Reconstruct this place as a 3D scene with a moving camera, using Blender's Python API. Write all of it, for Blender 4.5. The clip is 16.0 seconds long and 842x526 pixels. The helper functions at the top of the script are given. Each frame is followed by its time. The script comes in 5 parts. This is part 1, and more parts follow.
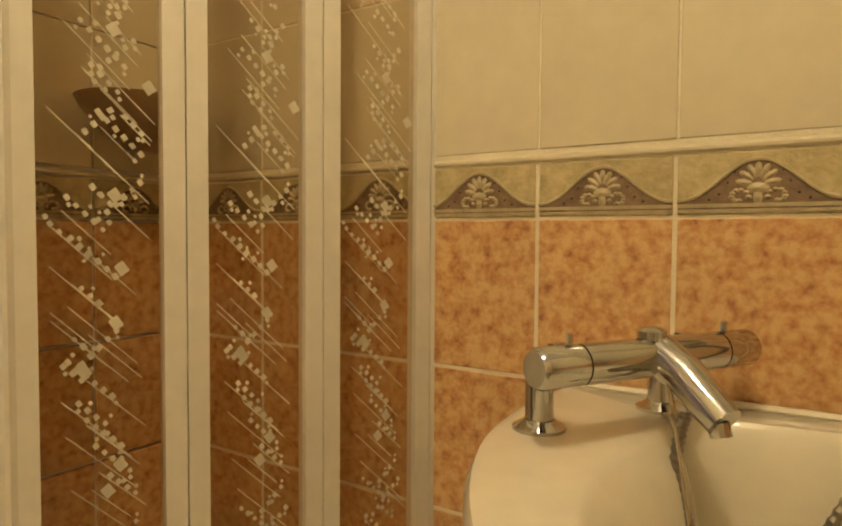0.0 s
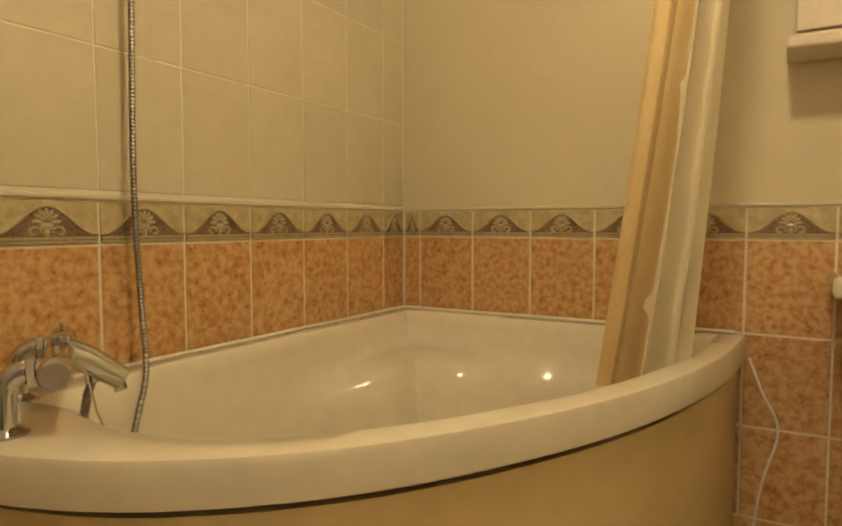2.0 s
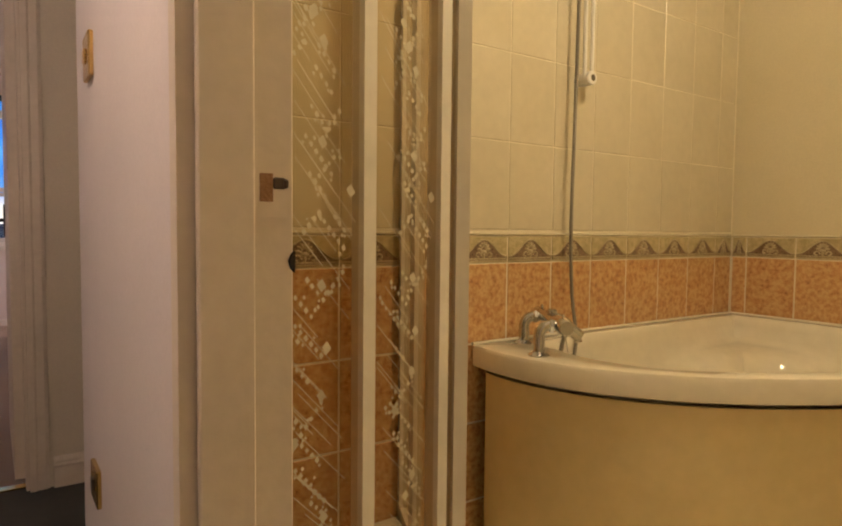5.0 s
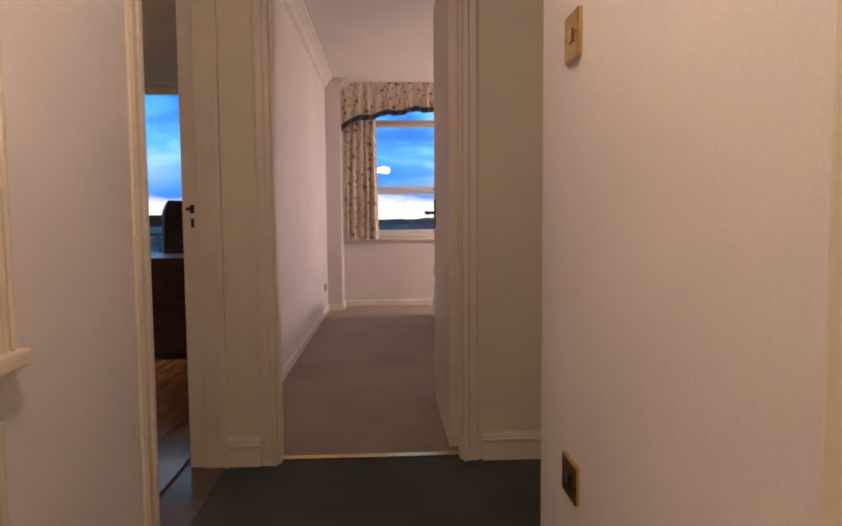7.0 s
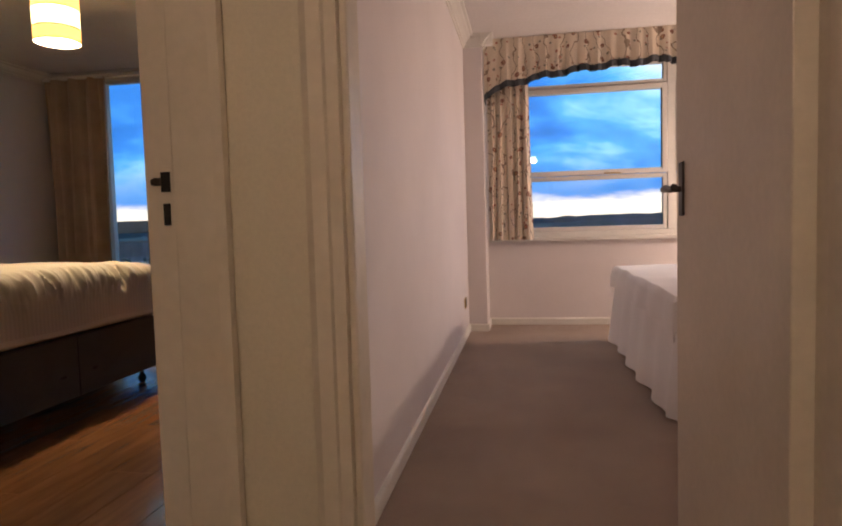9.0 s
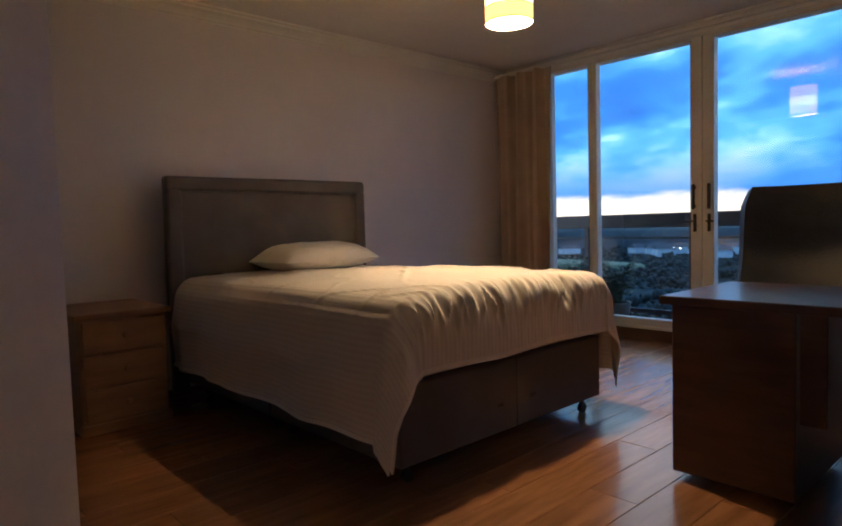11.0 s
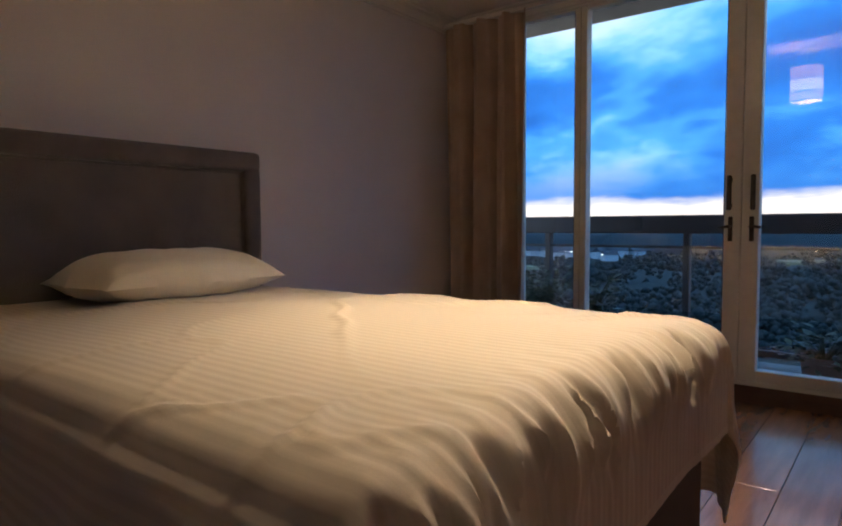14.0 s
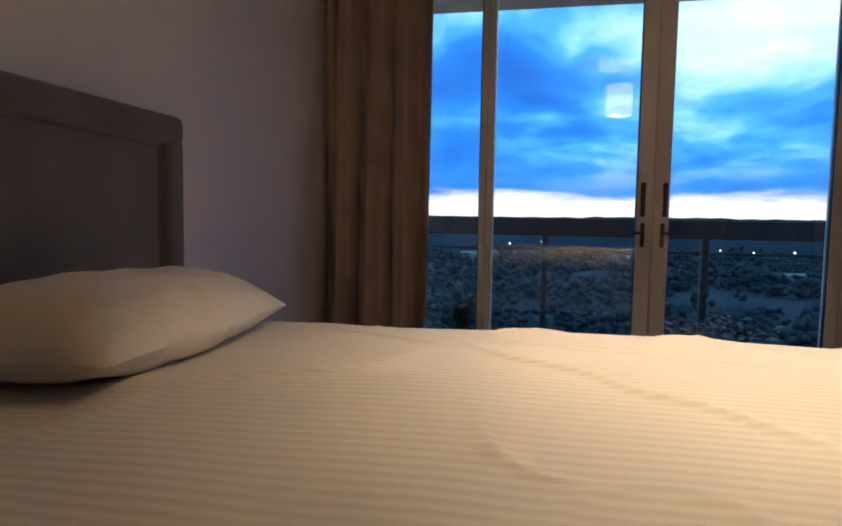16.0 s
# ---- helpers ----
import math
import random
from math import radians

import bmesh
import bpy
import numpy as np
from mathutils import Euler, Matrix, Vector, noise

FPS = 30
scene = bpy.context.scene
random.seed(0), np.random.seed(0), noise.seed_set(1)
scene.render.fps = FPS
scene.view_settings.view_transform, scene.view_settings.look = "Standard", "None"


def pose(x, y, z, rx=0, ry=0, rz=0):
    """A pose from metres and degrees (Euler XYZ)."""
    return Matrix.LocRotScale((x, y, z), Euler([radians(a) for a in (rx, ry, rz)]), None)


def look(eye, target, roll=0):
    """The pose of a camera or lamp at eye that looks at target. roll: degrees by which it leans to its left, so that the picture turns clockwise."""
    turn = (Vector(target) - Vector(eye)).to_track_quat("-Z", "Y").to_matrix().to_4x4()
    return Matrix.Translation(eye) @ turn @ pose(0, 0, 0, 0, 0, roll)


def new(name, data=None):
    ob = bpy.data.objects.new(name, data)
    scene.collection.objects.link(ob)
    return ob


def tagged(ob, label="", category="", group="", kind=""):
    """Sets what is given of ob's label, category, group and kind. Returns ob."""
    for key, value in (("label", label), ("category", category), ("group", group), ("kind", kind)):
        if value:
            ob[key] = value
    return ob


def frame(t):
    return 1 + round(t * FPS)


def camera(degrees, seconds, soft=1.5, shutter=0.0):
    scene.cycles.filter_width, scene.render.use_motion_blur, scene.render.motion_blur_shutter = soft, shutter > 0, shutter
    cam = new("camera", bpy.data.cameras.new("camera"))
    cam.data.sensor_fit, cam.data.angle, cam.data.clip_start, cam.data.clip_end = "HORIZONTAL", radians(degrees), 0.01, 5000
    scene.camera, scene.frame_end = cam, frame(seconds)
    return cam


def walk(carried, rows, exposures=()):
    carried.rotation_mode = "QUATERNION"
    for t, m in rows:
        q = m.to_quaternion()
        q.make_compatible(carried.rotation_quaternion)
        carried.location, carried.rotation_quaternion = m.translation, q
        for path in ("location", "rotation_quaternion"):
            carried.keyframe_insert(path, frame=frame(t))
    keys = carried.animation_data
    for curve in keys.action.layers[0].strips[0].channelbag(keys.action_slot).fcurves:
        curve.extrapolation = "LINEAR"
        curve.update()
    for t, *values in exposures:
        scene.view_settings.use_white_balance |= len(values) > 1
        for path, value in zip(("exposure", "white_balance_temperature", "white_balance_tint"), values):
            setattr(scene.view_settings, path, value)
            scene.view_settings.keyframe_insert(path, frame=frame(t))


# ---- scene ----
cam = camera(68.4, 16.0, soft=2.0)
PATH = [
    (0, (2.712, -1.917, 0.829), (1.648, -0.225, 0.748), 0.4),
    (0.3, (2.625, -1.944, 0.810), (2.079, -0.021, 0.758), 0.6),
    (0.7, (2.512, -2.029, 0.814), (2.644, -0.034, 0.753), 0.1),
    (1.0, (2.397, -2.083, 0.804), (2.954, -0.163, 0.768), -0.5),
    (1.5, (2.187, -2.121, 0.86), (3.428, -0.555, 0.763), -0.1),
    (2, (2.016, -2.165, 0.899), (3.74, -1.159, 0.778), -0.0),
    (2.2, (1.968, -2.204, 0.891), (3.731, -1.265, 0.793), 0.2),
    (2.5, (1.85, -2.238, 0.922), (3.649, -1.371, 0.802), -0.1),
    (3, (1.693, -2.278, 0.92), (3.494, -1.416, 0.819), -0.0),
    (3.2, (1.612, -2.296, 0.931), (3.412, -1.433, 0.81), -0.1),
    (5.3, (1.135, -2.531, 0.962), (2.028, -0.744, 0.852), 0.4),
    (5.5, (1.103, -2.548, 0.962), (1.824, -0.686, 0.844), 0.1),
    (6, (1.049, -2.534, 0.963), (1.412, -0.572, 0.839), -0.2),
    (6.5, (0.999, -2.491, 0.96), (1.182, -0.504, 0.834), -0.3),
    (6.6, (1.001, -2.459, 0.962), (1.167, -0.47, 0.834), -0.6),
    (7, (0.979, -2.269, 0.95), (1.085, -0.276, 0.814), -0.4),
    (7.5, (0.983, -1.979, 0.938), (1.042, 0.015, 0.796), -0.4),
    (8, (0.946, -1.579, 0.944), (0.979, 0.416, 0.795), -0.2),
    (8.5, (0.920, -1.129, 0.943), (0.909, 0.866, 0.796), -0.6),
    (8.6, (0.910, -1.048, 0.941), (0.853, 0.945, 0.797), -0.2),
    (9, (0.817, -0.810, 0.921), (0.482, 1.157, 0.793), -1.7),
    (9.6, (0.675, -0.540, 0.953), (-0.364, 1.163, 0.815), -0.7),
    (9.8, (0.624, -0.456, 0.953), (-0.568, 1.15, 0.824), -0.5),
    (10.2, (0.556, -0.337, 0.972), (-0.918, 1.011, 0.85), -1.7),
    (12.5, (-0.456, 0.252, 1.007), (-1.88, 1.651, 0.885), -0.5),
    (13, (-0.592, 0.437, 1.013), (-1.875, 1.966, 0.886), -0.4),
    (13.5, (-0.768, 0.698, 1.004), (-2.004, 2.265, 0.876), -0.6),
    (14, (-1.023, 0.858, 0.992), (-2.26, 2.425, 0.866), -0.4),
    (14.5, (-1.279, 0.933, 1.028), (-2.497, 2.51, 0.878), 0.1),
    (15, (-1.574, 0.998, 1.044), (-2.677, 2.655, 0.869), 0.7),
    (15.5, (-1.914, 0.989, 1.050), (-2.777, 2.781, 0.869), 1.3),
    (16, (-2.296, 0.929, 1.034), (-2.708, 2.88, 0.885), 1.0),
]
EXPOSURES = [(0.0, 0.2, 6500, 10), (1.0, 0.12, 6500, 10), (2.0, -0.05, 6550, 10), (3.2, -0.05, 6550, 11), (5.3, 0.0, 6500, 14), (6.5, 0.1, 6550, 14), (8.0, 0.15, 6850, 10), (9.0, 0.1, 6900, 10), (10.2, 0.2, 6850, 13), (12.5, 0.55, 6400, 13), (13.0, 0.3, 6350, 13), (14.5, 0.0, 6300, 12), (15.5, 0.0, 6100, 11), (16.0, 0.1, 6000, 11)]
walk(cam, [(t, look(eye, target, roll)) for t, eye, target, roll in PATH], EXPOSURES)


# ---- world and lamps ----
def link(tree, a, out, b, inp):
    tree.links.new(a.outputs[out], b.inputs[inp])


def make_sky():
    """A dusk sky: deep blue with torn clouds and a pale band over the horizon."""
    w = bpy.data.worlds.new("dusk")
    scene.world = w
    w.use_nodes = True
    tree = w.node_tree
    n = tree.nodes
    n.clear()
    out, bg = n.new("ShaderNodeOutputWorld"), n.new("ShaderNodeBackground")
    co, sep = n.new("ShaderNodeTexCoord"), n.new("ShaderNodeSeparateXYZ")
    link(tree, co, "Generated", sep, 0)
    def maths(op, a, b):
        m = n.new("ShaderNodeMath")
        m.operation = op
        for k, v in enumerate((a, b)):
            if isinstance(v, (int, float)):
                m.inputs[k].default_value = v
            else:
                tree.links.new(v, m.inputs[k])
        return m.outputs[0]

    def ramp_of(value, stops):
        r = n.new("ShaderNodeValToRGB")
        e = r.color_ramp.elements
        e[0].position, e[0].color = stops[0][0], (*stops[0][1], 1)
        e[1].position, e[1].color = stops[-1][0], (*stops[-1][1], 1)
        for q, c in stops[1:-1]:
            e.new(q).color = (*c, 1)
        tree.links.new(value, r.inputs[0])
        return r.outputs[0]

    def cloud_noise(vector, scale, detail, rough, twist):
        t = n.new("ShaderNodeTexNoise")
        t.inputs["Scale"].default_value, t.inputs["Detail"].default_value = scale, detail
        t.inputs["Roughness"].default_value, t.inputs["Distortion"].default_value = rough, twist
        tree.links.new(vector, t.inputs[0])
        return t.outputs[0]

    def blend(factor, a, b):
        m = n.new("ShaderNodeMix")
        m.data_type = "RGBA"
        tree.links.new(factor, m.inputs["Factor"])
        for k, v in ((6, a), (7, b)):
            if isinstance(v, tuple):
                m.inputs[k].default_value = (*v, 1)
            else:
                tree.links.new(v, m.inputs[k])
        return m.outputs[2]
    # a flat cloud deck seen in perspective: the layers close up towards the horizon
    high = maths("ADD", maths("MAXIMUM", sep.outputs["Z"], 0.0), 0.27)
    deck = n.new("ShaderNodeCombineXYZ")
    tree.links.new(maths("DIVIDE", sep.outputs["X"], high), deck.inputs[0])
    tree.links.new(maths("DIVIDE", sep.outputs["Y"], high), deck.inputs[1])
    deck.inputs[2].default_value = CLOUD_SEED
    body = cloud_noise(deck.outputs[0], 1.05, 9, 0.55, 0.30)
    wisp = cloud_noise(deck.outputs[0], 4.2, 8, 0.60, 0.4)
    body = maths("ADD", maths("MULTIPLY", body, 0.84), maths("MULTIPLY", wisp, 0.16))
    clouds = ramp_of(body, ((0.34, (0.012, 0.075, 0.28)), (0.43, (0.018, 0.115, 0.38)), (0.49, (0.045, 0.21, 0.48)), (0.535, (0.14, 0.33, 0.52)), (0.585, (0.27, 0.40, 0.50)), (0.65, (0.40, 0.46, 0.50))))
    # the dark underside of the far deck, and the clear band below it with a torn edge
    low = ramp_of(sep.outputs["Z"], ((0.03, (1, 1, 1)), (0.06, (0.75, 0.75, 0.75)), (0.115, (0, 0, 0))))
    clouds = blend(low, clouds, blend(body, (0.010, 0.055, 0.22), (0.03, 0.16, 0.46)))
    torn = cloud_noise(deck.outputs[0], 2.4, 6, 0.6, 0.2)
    edge = maths("ADD", sep.outputs["Z"], maths("MULTIPLY", maths("SUBTRACT", torn, 0.5), 0.055))
    band = ramp_of(edge, ((0.026, (1, 1, 1)), (0.044, (0, 0, 0))))
    colour = blend(band, clouds, (0.48, 0.45, 0.40))
    tree.links.new(colour, bg.inputs[0])
    bg.inputs[1].default_value = SKY
    link(tree, bg, 0, out, 0)


SKY, CLOUD_SEED = 3.1, 3.7
make_sky()


def bulb(name, place, watts, colour, size=0.05):
    d = bpy.data.lights.new(name, "POINT")
    d.energy, d.color, d.shadow_soft_size = watts, colour, size
    new(name, d).location = place


bulb("bathroom_bulb", (2.62, -2.05, 2.30), 35, (1.0, 0.815, 0.48), 0.10)
for dx, dy in ((0.09, 0), (-0.09, 0), (0, 0.09), (0, -0.09)):
    bulb("hall_bulb", (0.90 + dx, -1.72 + dy, 2.02), 5.0, (1.0, 0.77, 0.62), 0.05)
bulb("bedroom_bulb", (-1.74, 2.34, 2.148), 115, (1.0, 0.76, 0.47), 0.055)
bulb("spare_room_bulb", (3.30, 4.20, 1.12), 92, (1.0, 0.78, 0.67), 0.08)


# ---- materials ----
def base_material(name):
    m = bpy.data.materials.new(name)
    m.use_nodes = True
    return m, m.node_tree, m.node_tree.nodes["Principled BSDF"]


def surf(name, c1, c2, scale=8.0, rough=0.6, bump=0.0, bump_scale=None, metal=0.0, coat=0.0, vary=0.0, stretch=(1, 1, 1), detail=6.0, sheen=0.0, spots=None):
    """Two-tone surface: broad mottling and fine grain, with relief; vary: change of value from piece to piece."""
    m, tree, b = base_material(name)
    n = tree.nodes
    co, mp = n.new("ShaderNodeTexCoord"), n.new("ShaderNodeMapping")
    mp.inputs["Scale"].default_value = stretch
    info = n.new("ShaderNodeObjectInfo")
    add = n.new("ShaderNodeVectorMath")
    add.operation = "MULTIPLY_ADD"
    link(tree, info, "Random", add, 0)
    add.inputs[1].default_value = (17.0, 31.0, 23.0)
    link(tree, co, "Object", add, 2)
    link(tree, add, 0, mp, 0)
    big, fine = n.new("ShaderNodeTexNoise"), n.new("ShaderNodeTexNoise")
    big.inputs["Scale"].default_value, big.inputs["Detail"].default_value = scale, detail
    big.inputs["Roughness"].default_value = 0.6
    fine.inputs["Scale"].default_value, fine.inputs["Detail"].default_value = (bump_scale or scale * 12), 4
    link(tree, mp, 0, big, 0)
    link(tree, mp, 0, fine, 0)
    ramp = n.new("ShaderNodeValToRGB")
    e = ramp.color_ramp.elements
    e[0].position, e[0].color, e[1].position, e[1].color = 0.32, (*c1, 1), 0.68, (*c2, 1)
    if spots:
        k = e.new(0.28)
        k.color = (*spots, 1)
        e[1].position, e[2].position = 0.41, 0.60
    link(tree, big, 0, ramp, 0)
    hsv = n.new("ShaderNodeHueSaturation")
    val = n.new("ShaderNodeMath")
    val.operation = "MULTIPLY_ADD"
    link(tree, info, "Random", val, 0)
    val.inputs[1].default_value, val.inputs[2].default_value = vary, 1 - vary / 2
    grain = n.new("ShaderNodeMath")
    grain.operation = "MULTIPLY_ADD"
    link(tree, fine, 0, grain, 0)
    grain.inputs[1].default_value = 0.16
    sub = n.new("ShaderNodeMath")
    sub.operation = "SUBTRACT"
    link(tree, val, 0, sub, 0)
    sub.inputs[1].default_value = 0.08
    link(tree, sub, 0, grain, 2)
    link(tree, grain, 0, hsv, "Value")
    link(tree, ramp, 0, hsv, "Color")
    link(tree, hsv, 0, b, "Base Color")
    b.inputs["Roughness"].default_value, b.inputs["Metallic"].default_value = rough, metal
    b.inputs["Coat Weight"].default_value, b.inputs["Coat Roughness"].default_value = coat, 0.08
    b.inputs["Sheen Weight"].default_value = sheen
    if bump:
        bp = n.new("ShaderNodeBump")
        bp.inputs["Strength"].default_value, bp.inputs["Distance"].default_value = bump, 0.01
        link(tree, fine, 0, bp, "Height")
        link(tree, bp, 0, b, "Normal")
    return m


def striped_cloth(name, c1, c2, period, rough=0.8):
    """Woven satin stripe across the cloth's weft, with a soft weave relief."""
    m, tree, b = base_material(name)
    n = tree.nodes
    co, weft = n.new("ShaderNodeTexCoord"), n.new("ShaderNodeAttribute")
    weft.attribute_name = "weft"
    k = n.new("ShaderNodeMath")
    k.operation = "MULTIPLY"
    link(tree, weft, "Fac", k, 0)
    k.inputs[1].default_value = 2 * math.pi / period
    s = n.new("ShaderNodeMath")
    s.operation = "SINE"
    link(tree, k, 0, s, 0)
    ramp = n.new("ShaderNodeValToRGB")
    e = ramp.color_ramp.elements
    e[0].position, e[0].color, e[1].position, e[1].color = 0.40, (*c1, 1), 0.60, (*c2, 1)
    half = n.new("ShaderNodeMath")
    half.operation = "MULTIPLY_ADD"
    link(tree, s, 0, half, 0)
    half.inputs[1].default_value, half.inputs[2].default_value = 0.5, 0.5
    link(tree, half, 0, ramp, 0)
    link(tree, ramp, 0, b, "Base Color")
    rr = n.new("ShaderNodeMath")
    rr.operation = "MULTIPLY_ADD"
    link(tree, half, 0, rr, 0)
    rr.inputs[1].default_value, rr.inputs[2].default_value = -0.3, rough
    link(tree, rr, 0, b, "Roughness")
    fine = n.new("ShaderNodeTexNoise")
    fine.inputs["Scale"].default_value = 45
    link(tree, co, "Object", fine, 0)
    hs = n.new("ShaderNodeMath")
    hs.operation = "MULTIPLY_ADD"
    link(tree, fine, 0, hs, 0)
    hs.inputs[1].default_value = 0.8
    link(tree, half, 0, hs, 2)
    bp = n.new("ShaderNodeBump")
    bp.inputs["Strength"].default_value, bp.inputs["Distance"].default_value = 0.13, 0.004
    link(tree, hs, 0, bp, "Height")
    link(tree, bp, 0, b, "Normal")
    b.inputs["Sheen Weight"].default_value = 0.2
    return m


def glass(name, tint, ior=1.45, rough=0.0):
    m = bpy.data.materials.new(name)
    m.use_nodes = True
    tree = m.node_tree
    n = tree.nodes
    n.clear()
    out, mix = n.new("ShaderNodeOutputMaterial"), n.new("ShaderNodeMixShader")
    tr, gl, lw = n.new("ShaderNodeBsdfTransparent"), n.new("ShaderNodeBsdfGlossy"), n.new("ShaderNodeLayerWeight")
    pw, fr = n.new("ShaderNodeMath"), n.new("ShaderNodeMath")
    tr.inputs[0].default_value = (*tint, 1)
    gl.inputs["Roughness"].default_value = rough
    r0 = ((ior - 1) / (ior + 1)) ** 2
    lw.inputs[0].default_value = 0.5
    pw.operation, fr.operation = "POWER", "MULTIPLY_ADD"
    link(tree, lw, "Facing", pw, 0)
    pw.inputs[1].default_value = 5.0
    link(tree, pw, 0, fr, 0)
    fr.inputs[1].default_value, fr.inputs[2].default_value = 0.6, r0
    link(tree, fr, 0, mix, 0)
    link(tree, tr, 0, mix, 1)
    link(tree, gl, 0, mix, 2)
    link(tree, mix, 0, out, 0)
    return m


def glow(name, colour, strength, shade=(0.9, 0.8, 0.6)):
    m, tree, b = base_material(name)
    b.inputs["Base Color"].default_value = (*shade, 1)
    b.inputs["Roughness"].default_value = 0.8
    b.inputs["Emission Color"].default_value = (*colour, 1)
    b.inputs["Emission Strength"].default_value = strength
    return m


def floral(name):
    """Cream cotton with scattered russet flower heads, grey-green sprigs and winding stems."""
    m, tree, b = base_material(name)
    n = tree.nodes
    co = n.new("ShaderNodeTexCoord")
    warp = n.new("ShaderNodeTexNoise")
    warp.inputs["Scale"].default_value = 9
    link(tree, co, "Object", warp, 0)
    cur = None
    ground = n.new("ShaderNodeRGB")
    ground.outputs[0].default_value = (0.72, 0.62, 0.50, 1)
    cur = ground.outputs[0]
    for scale, limit, colour, off in ((11.0, 0.22, (0.26, 0.12, 0.08), 0.0), (11.0, 0.085, (0.55, 0.36, 0.20), 0.0), (17.0, 0.17, (0.27, 0.25, 0.20), 3.1), (15.0, 0.15, (0.42, 0.17, 0.12), 7.7)):
        mp = n.new("ShaderNodeMapping")
        mp.inputs["Location"].default_value = (off, off, off)
        mp.inputs["Scale"].default_value = (1, 0.35, 1)
        link(tree, co, "Object", mp, 0)
        mixv = n.new("ShaderNodeVectorMath")
        mixv.operation = "MULTIPLY_ADD"
        link(tree, warp, "Color", mixv, 0)
        mixv.inputs[1].default_value = (0.05, 0.05, 0.05)
        link(tree, mp, 0, mixv, 2)
        v = n.new("ShaderNodeTexVoronoi")
        v.inputs["Scale"].default_value = scale
        link(tree, mixv, 0, v, 0)
        lt = n.new("ShaderNodeMath")
        lt.operation = "LESS_THAN"
        link(tree, v, "Distance", lt, 0)
        lt.inputs[1].default_value = limit
        mix = n.new("ShaderNodeMix")
        mix.data_type = "RGBA"
        link(tree, lt, 0, mix, "Factor")
        tree.links.new(cur, mix.inputs[6])
        mix.inputs[7].default_value = (*colour, 1)
        cur = mix.outputs[2]
    wv = n.new("ShaderNodeTexWave")
    wv.inputs["Scale"].default_value, wv.inputs["Distortion"].default_value, wv.inputs["Detail Scale"].default_value = 3.2, 9.0, 1.6
    link(tree, co, "Object", wv, 0)
    lt = n.new("ShaderNodeMath")
    lt.operation = "GREATER_THAN"
    link(tree, wv, "Fac", lt, 0)
    lt.inputs[1].default_value = 0.985
    mix = n.new("ShaderNodeMix")
    mix.data_type = "RGBA"
    link(tree, lt, 0, mix, "Factor")
    tree.links.new(cur, mix.inputs[6])
    mix.inputs[7].default_value = (0.30, 0.22, 0.16, 1)
    tree.links.new(mix.outputs[2], b.inputs["Base Color"])
    b.inputs["Roughness"].default_value = 0.9
    b.inputs["Sheen Weight"].default_value = 0.2
    return m


def island_leaf(name):
    """Foliage whose green shifts from one tree to the next."""
    m, tree, b = base_material(name)
    n = tree.nodes
    geo, ramp, co, grain = n.new("ShaderNodeNewGeometry"), n.new("ShaderNodeValToRGB"), n.new("ShaderNodeTexCoord"), n.new("ShaderNodeTexNoise")
    e = ramp.color_ramp.elements
    e[0].position, e[0].color, e[1].position, e[1].color = 0.0, (0.018, 0.025, 0.023, 1), 1.0, (0.046, 0.045, 0.036, 1)
    e.new(0.55).color = (0.024, 0.031, 0.025, 1)
    link(tree, geo, "Random Per Island", ramp, 0)
    grain.inputs["Scale"].default_value, grain.inputs["Detail"].default_value = 0.7, 5
    link(tree, co, "Object", grain, 0)
    hsv = n.new("ShaderNodeHueSaturation")
    val = n.new("ShaderNodeMath")
    val.operation = "MULTIPLY_ADD"
    link(tree, grain, 0, val, 0)
    val.inputs[1].default_value, val.inputs[2].default_value = 0.8, 0.6
    link(tree, val, 0, hsv, "Value")
    link(tree, ramp, 0, hsv, "Color")
    link(tree, hsv, 0, b, "Base Color")
    b.inputs["Roughness"].default_value = 0.9
    return m


M_WALL = surf("painted_plaster", (0.69, 0.635, 0.63), (0.75, 0.695, 0.69), 1.3, 0.75, 0.03, 190)
M_BATH_WALL = surf("bathroom_paint", (0.62, 0.54, 0.37), (0.67, 0.59, 0.42), 1.5, 0.6, 0.08, 140)
M_CREAM_WALL = surf("cream_hall_paint", (0.62, 0.545, 0.425), (0.68, 0.605, 0.48), 1.4, 0.7, 0.04, 160)
M_CEIL = surf("ceiling_paint", (0.66, 0.62, 0.60), (0.72, 0.68, 0.66), 1.2, 0.85, 0.25, 60)
M_GLOSS = surf("cream_gloss_paint", (0.64, 0.555, 0.45), (0.72, 0.63, 0.52), 3.0, 0.50, 0.05, 50, coat=0.06)
M_WHITE = surf("white_paint", (0.70, 0.67, 0.62), (0.77, 0.74, 0.69), 3.0, 0.45, 0.05, 60)
M_UPVC = surf("white_window_frame", (0.70, 0.67, 0.62), (0.78, 0.75, 0.70), 2.0, 0.35)
M_CARPET = surf("beige_carpet", (0.29, 0.20, 0.148), (0.40, 0.285, 0.212), 2.2, 0.97, 0.9, 420, sheen=0.3)
M_HALL_CARPET = surf("dark_hall_carpet", (0.055, 0.058, 0.052), (0.09, 0.09, 0.08), 3.0, 0.97, 0.9, 420)
M_WOOD_FLOOR = surf("laminate_plank", (0.185, 0.075, 0.030), (0.31, 0.14, 0.058), 2.2, 0.26, 0.03, 70, coat=0.25, vary=0.30, stretch=(9, 1, 9))
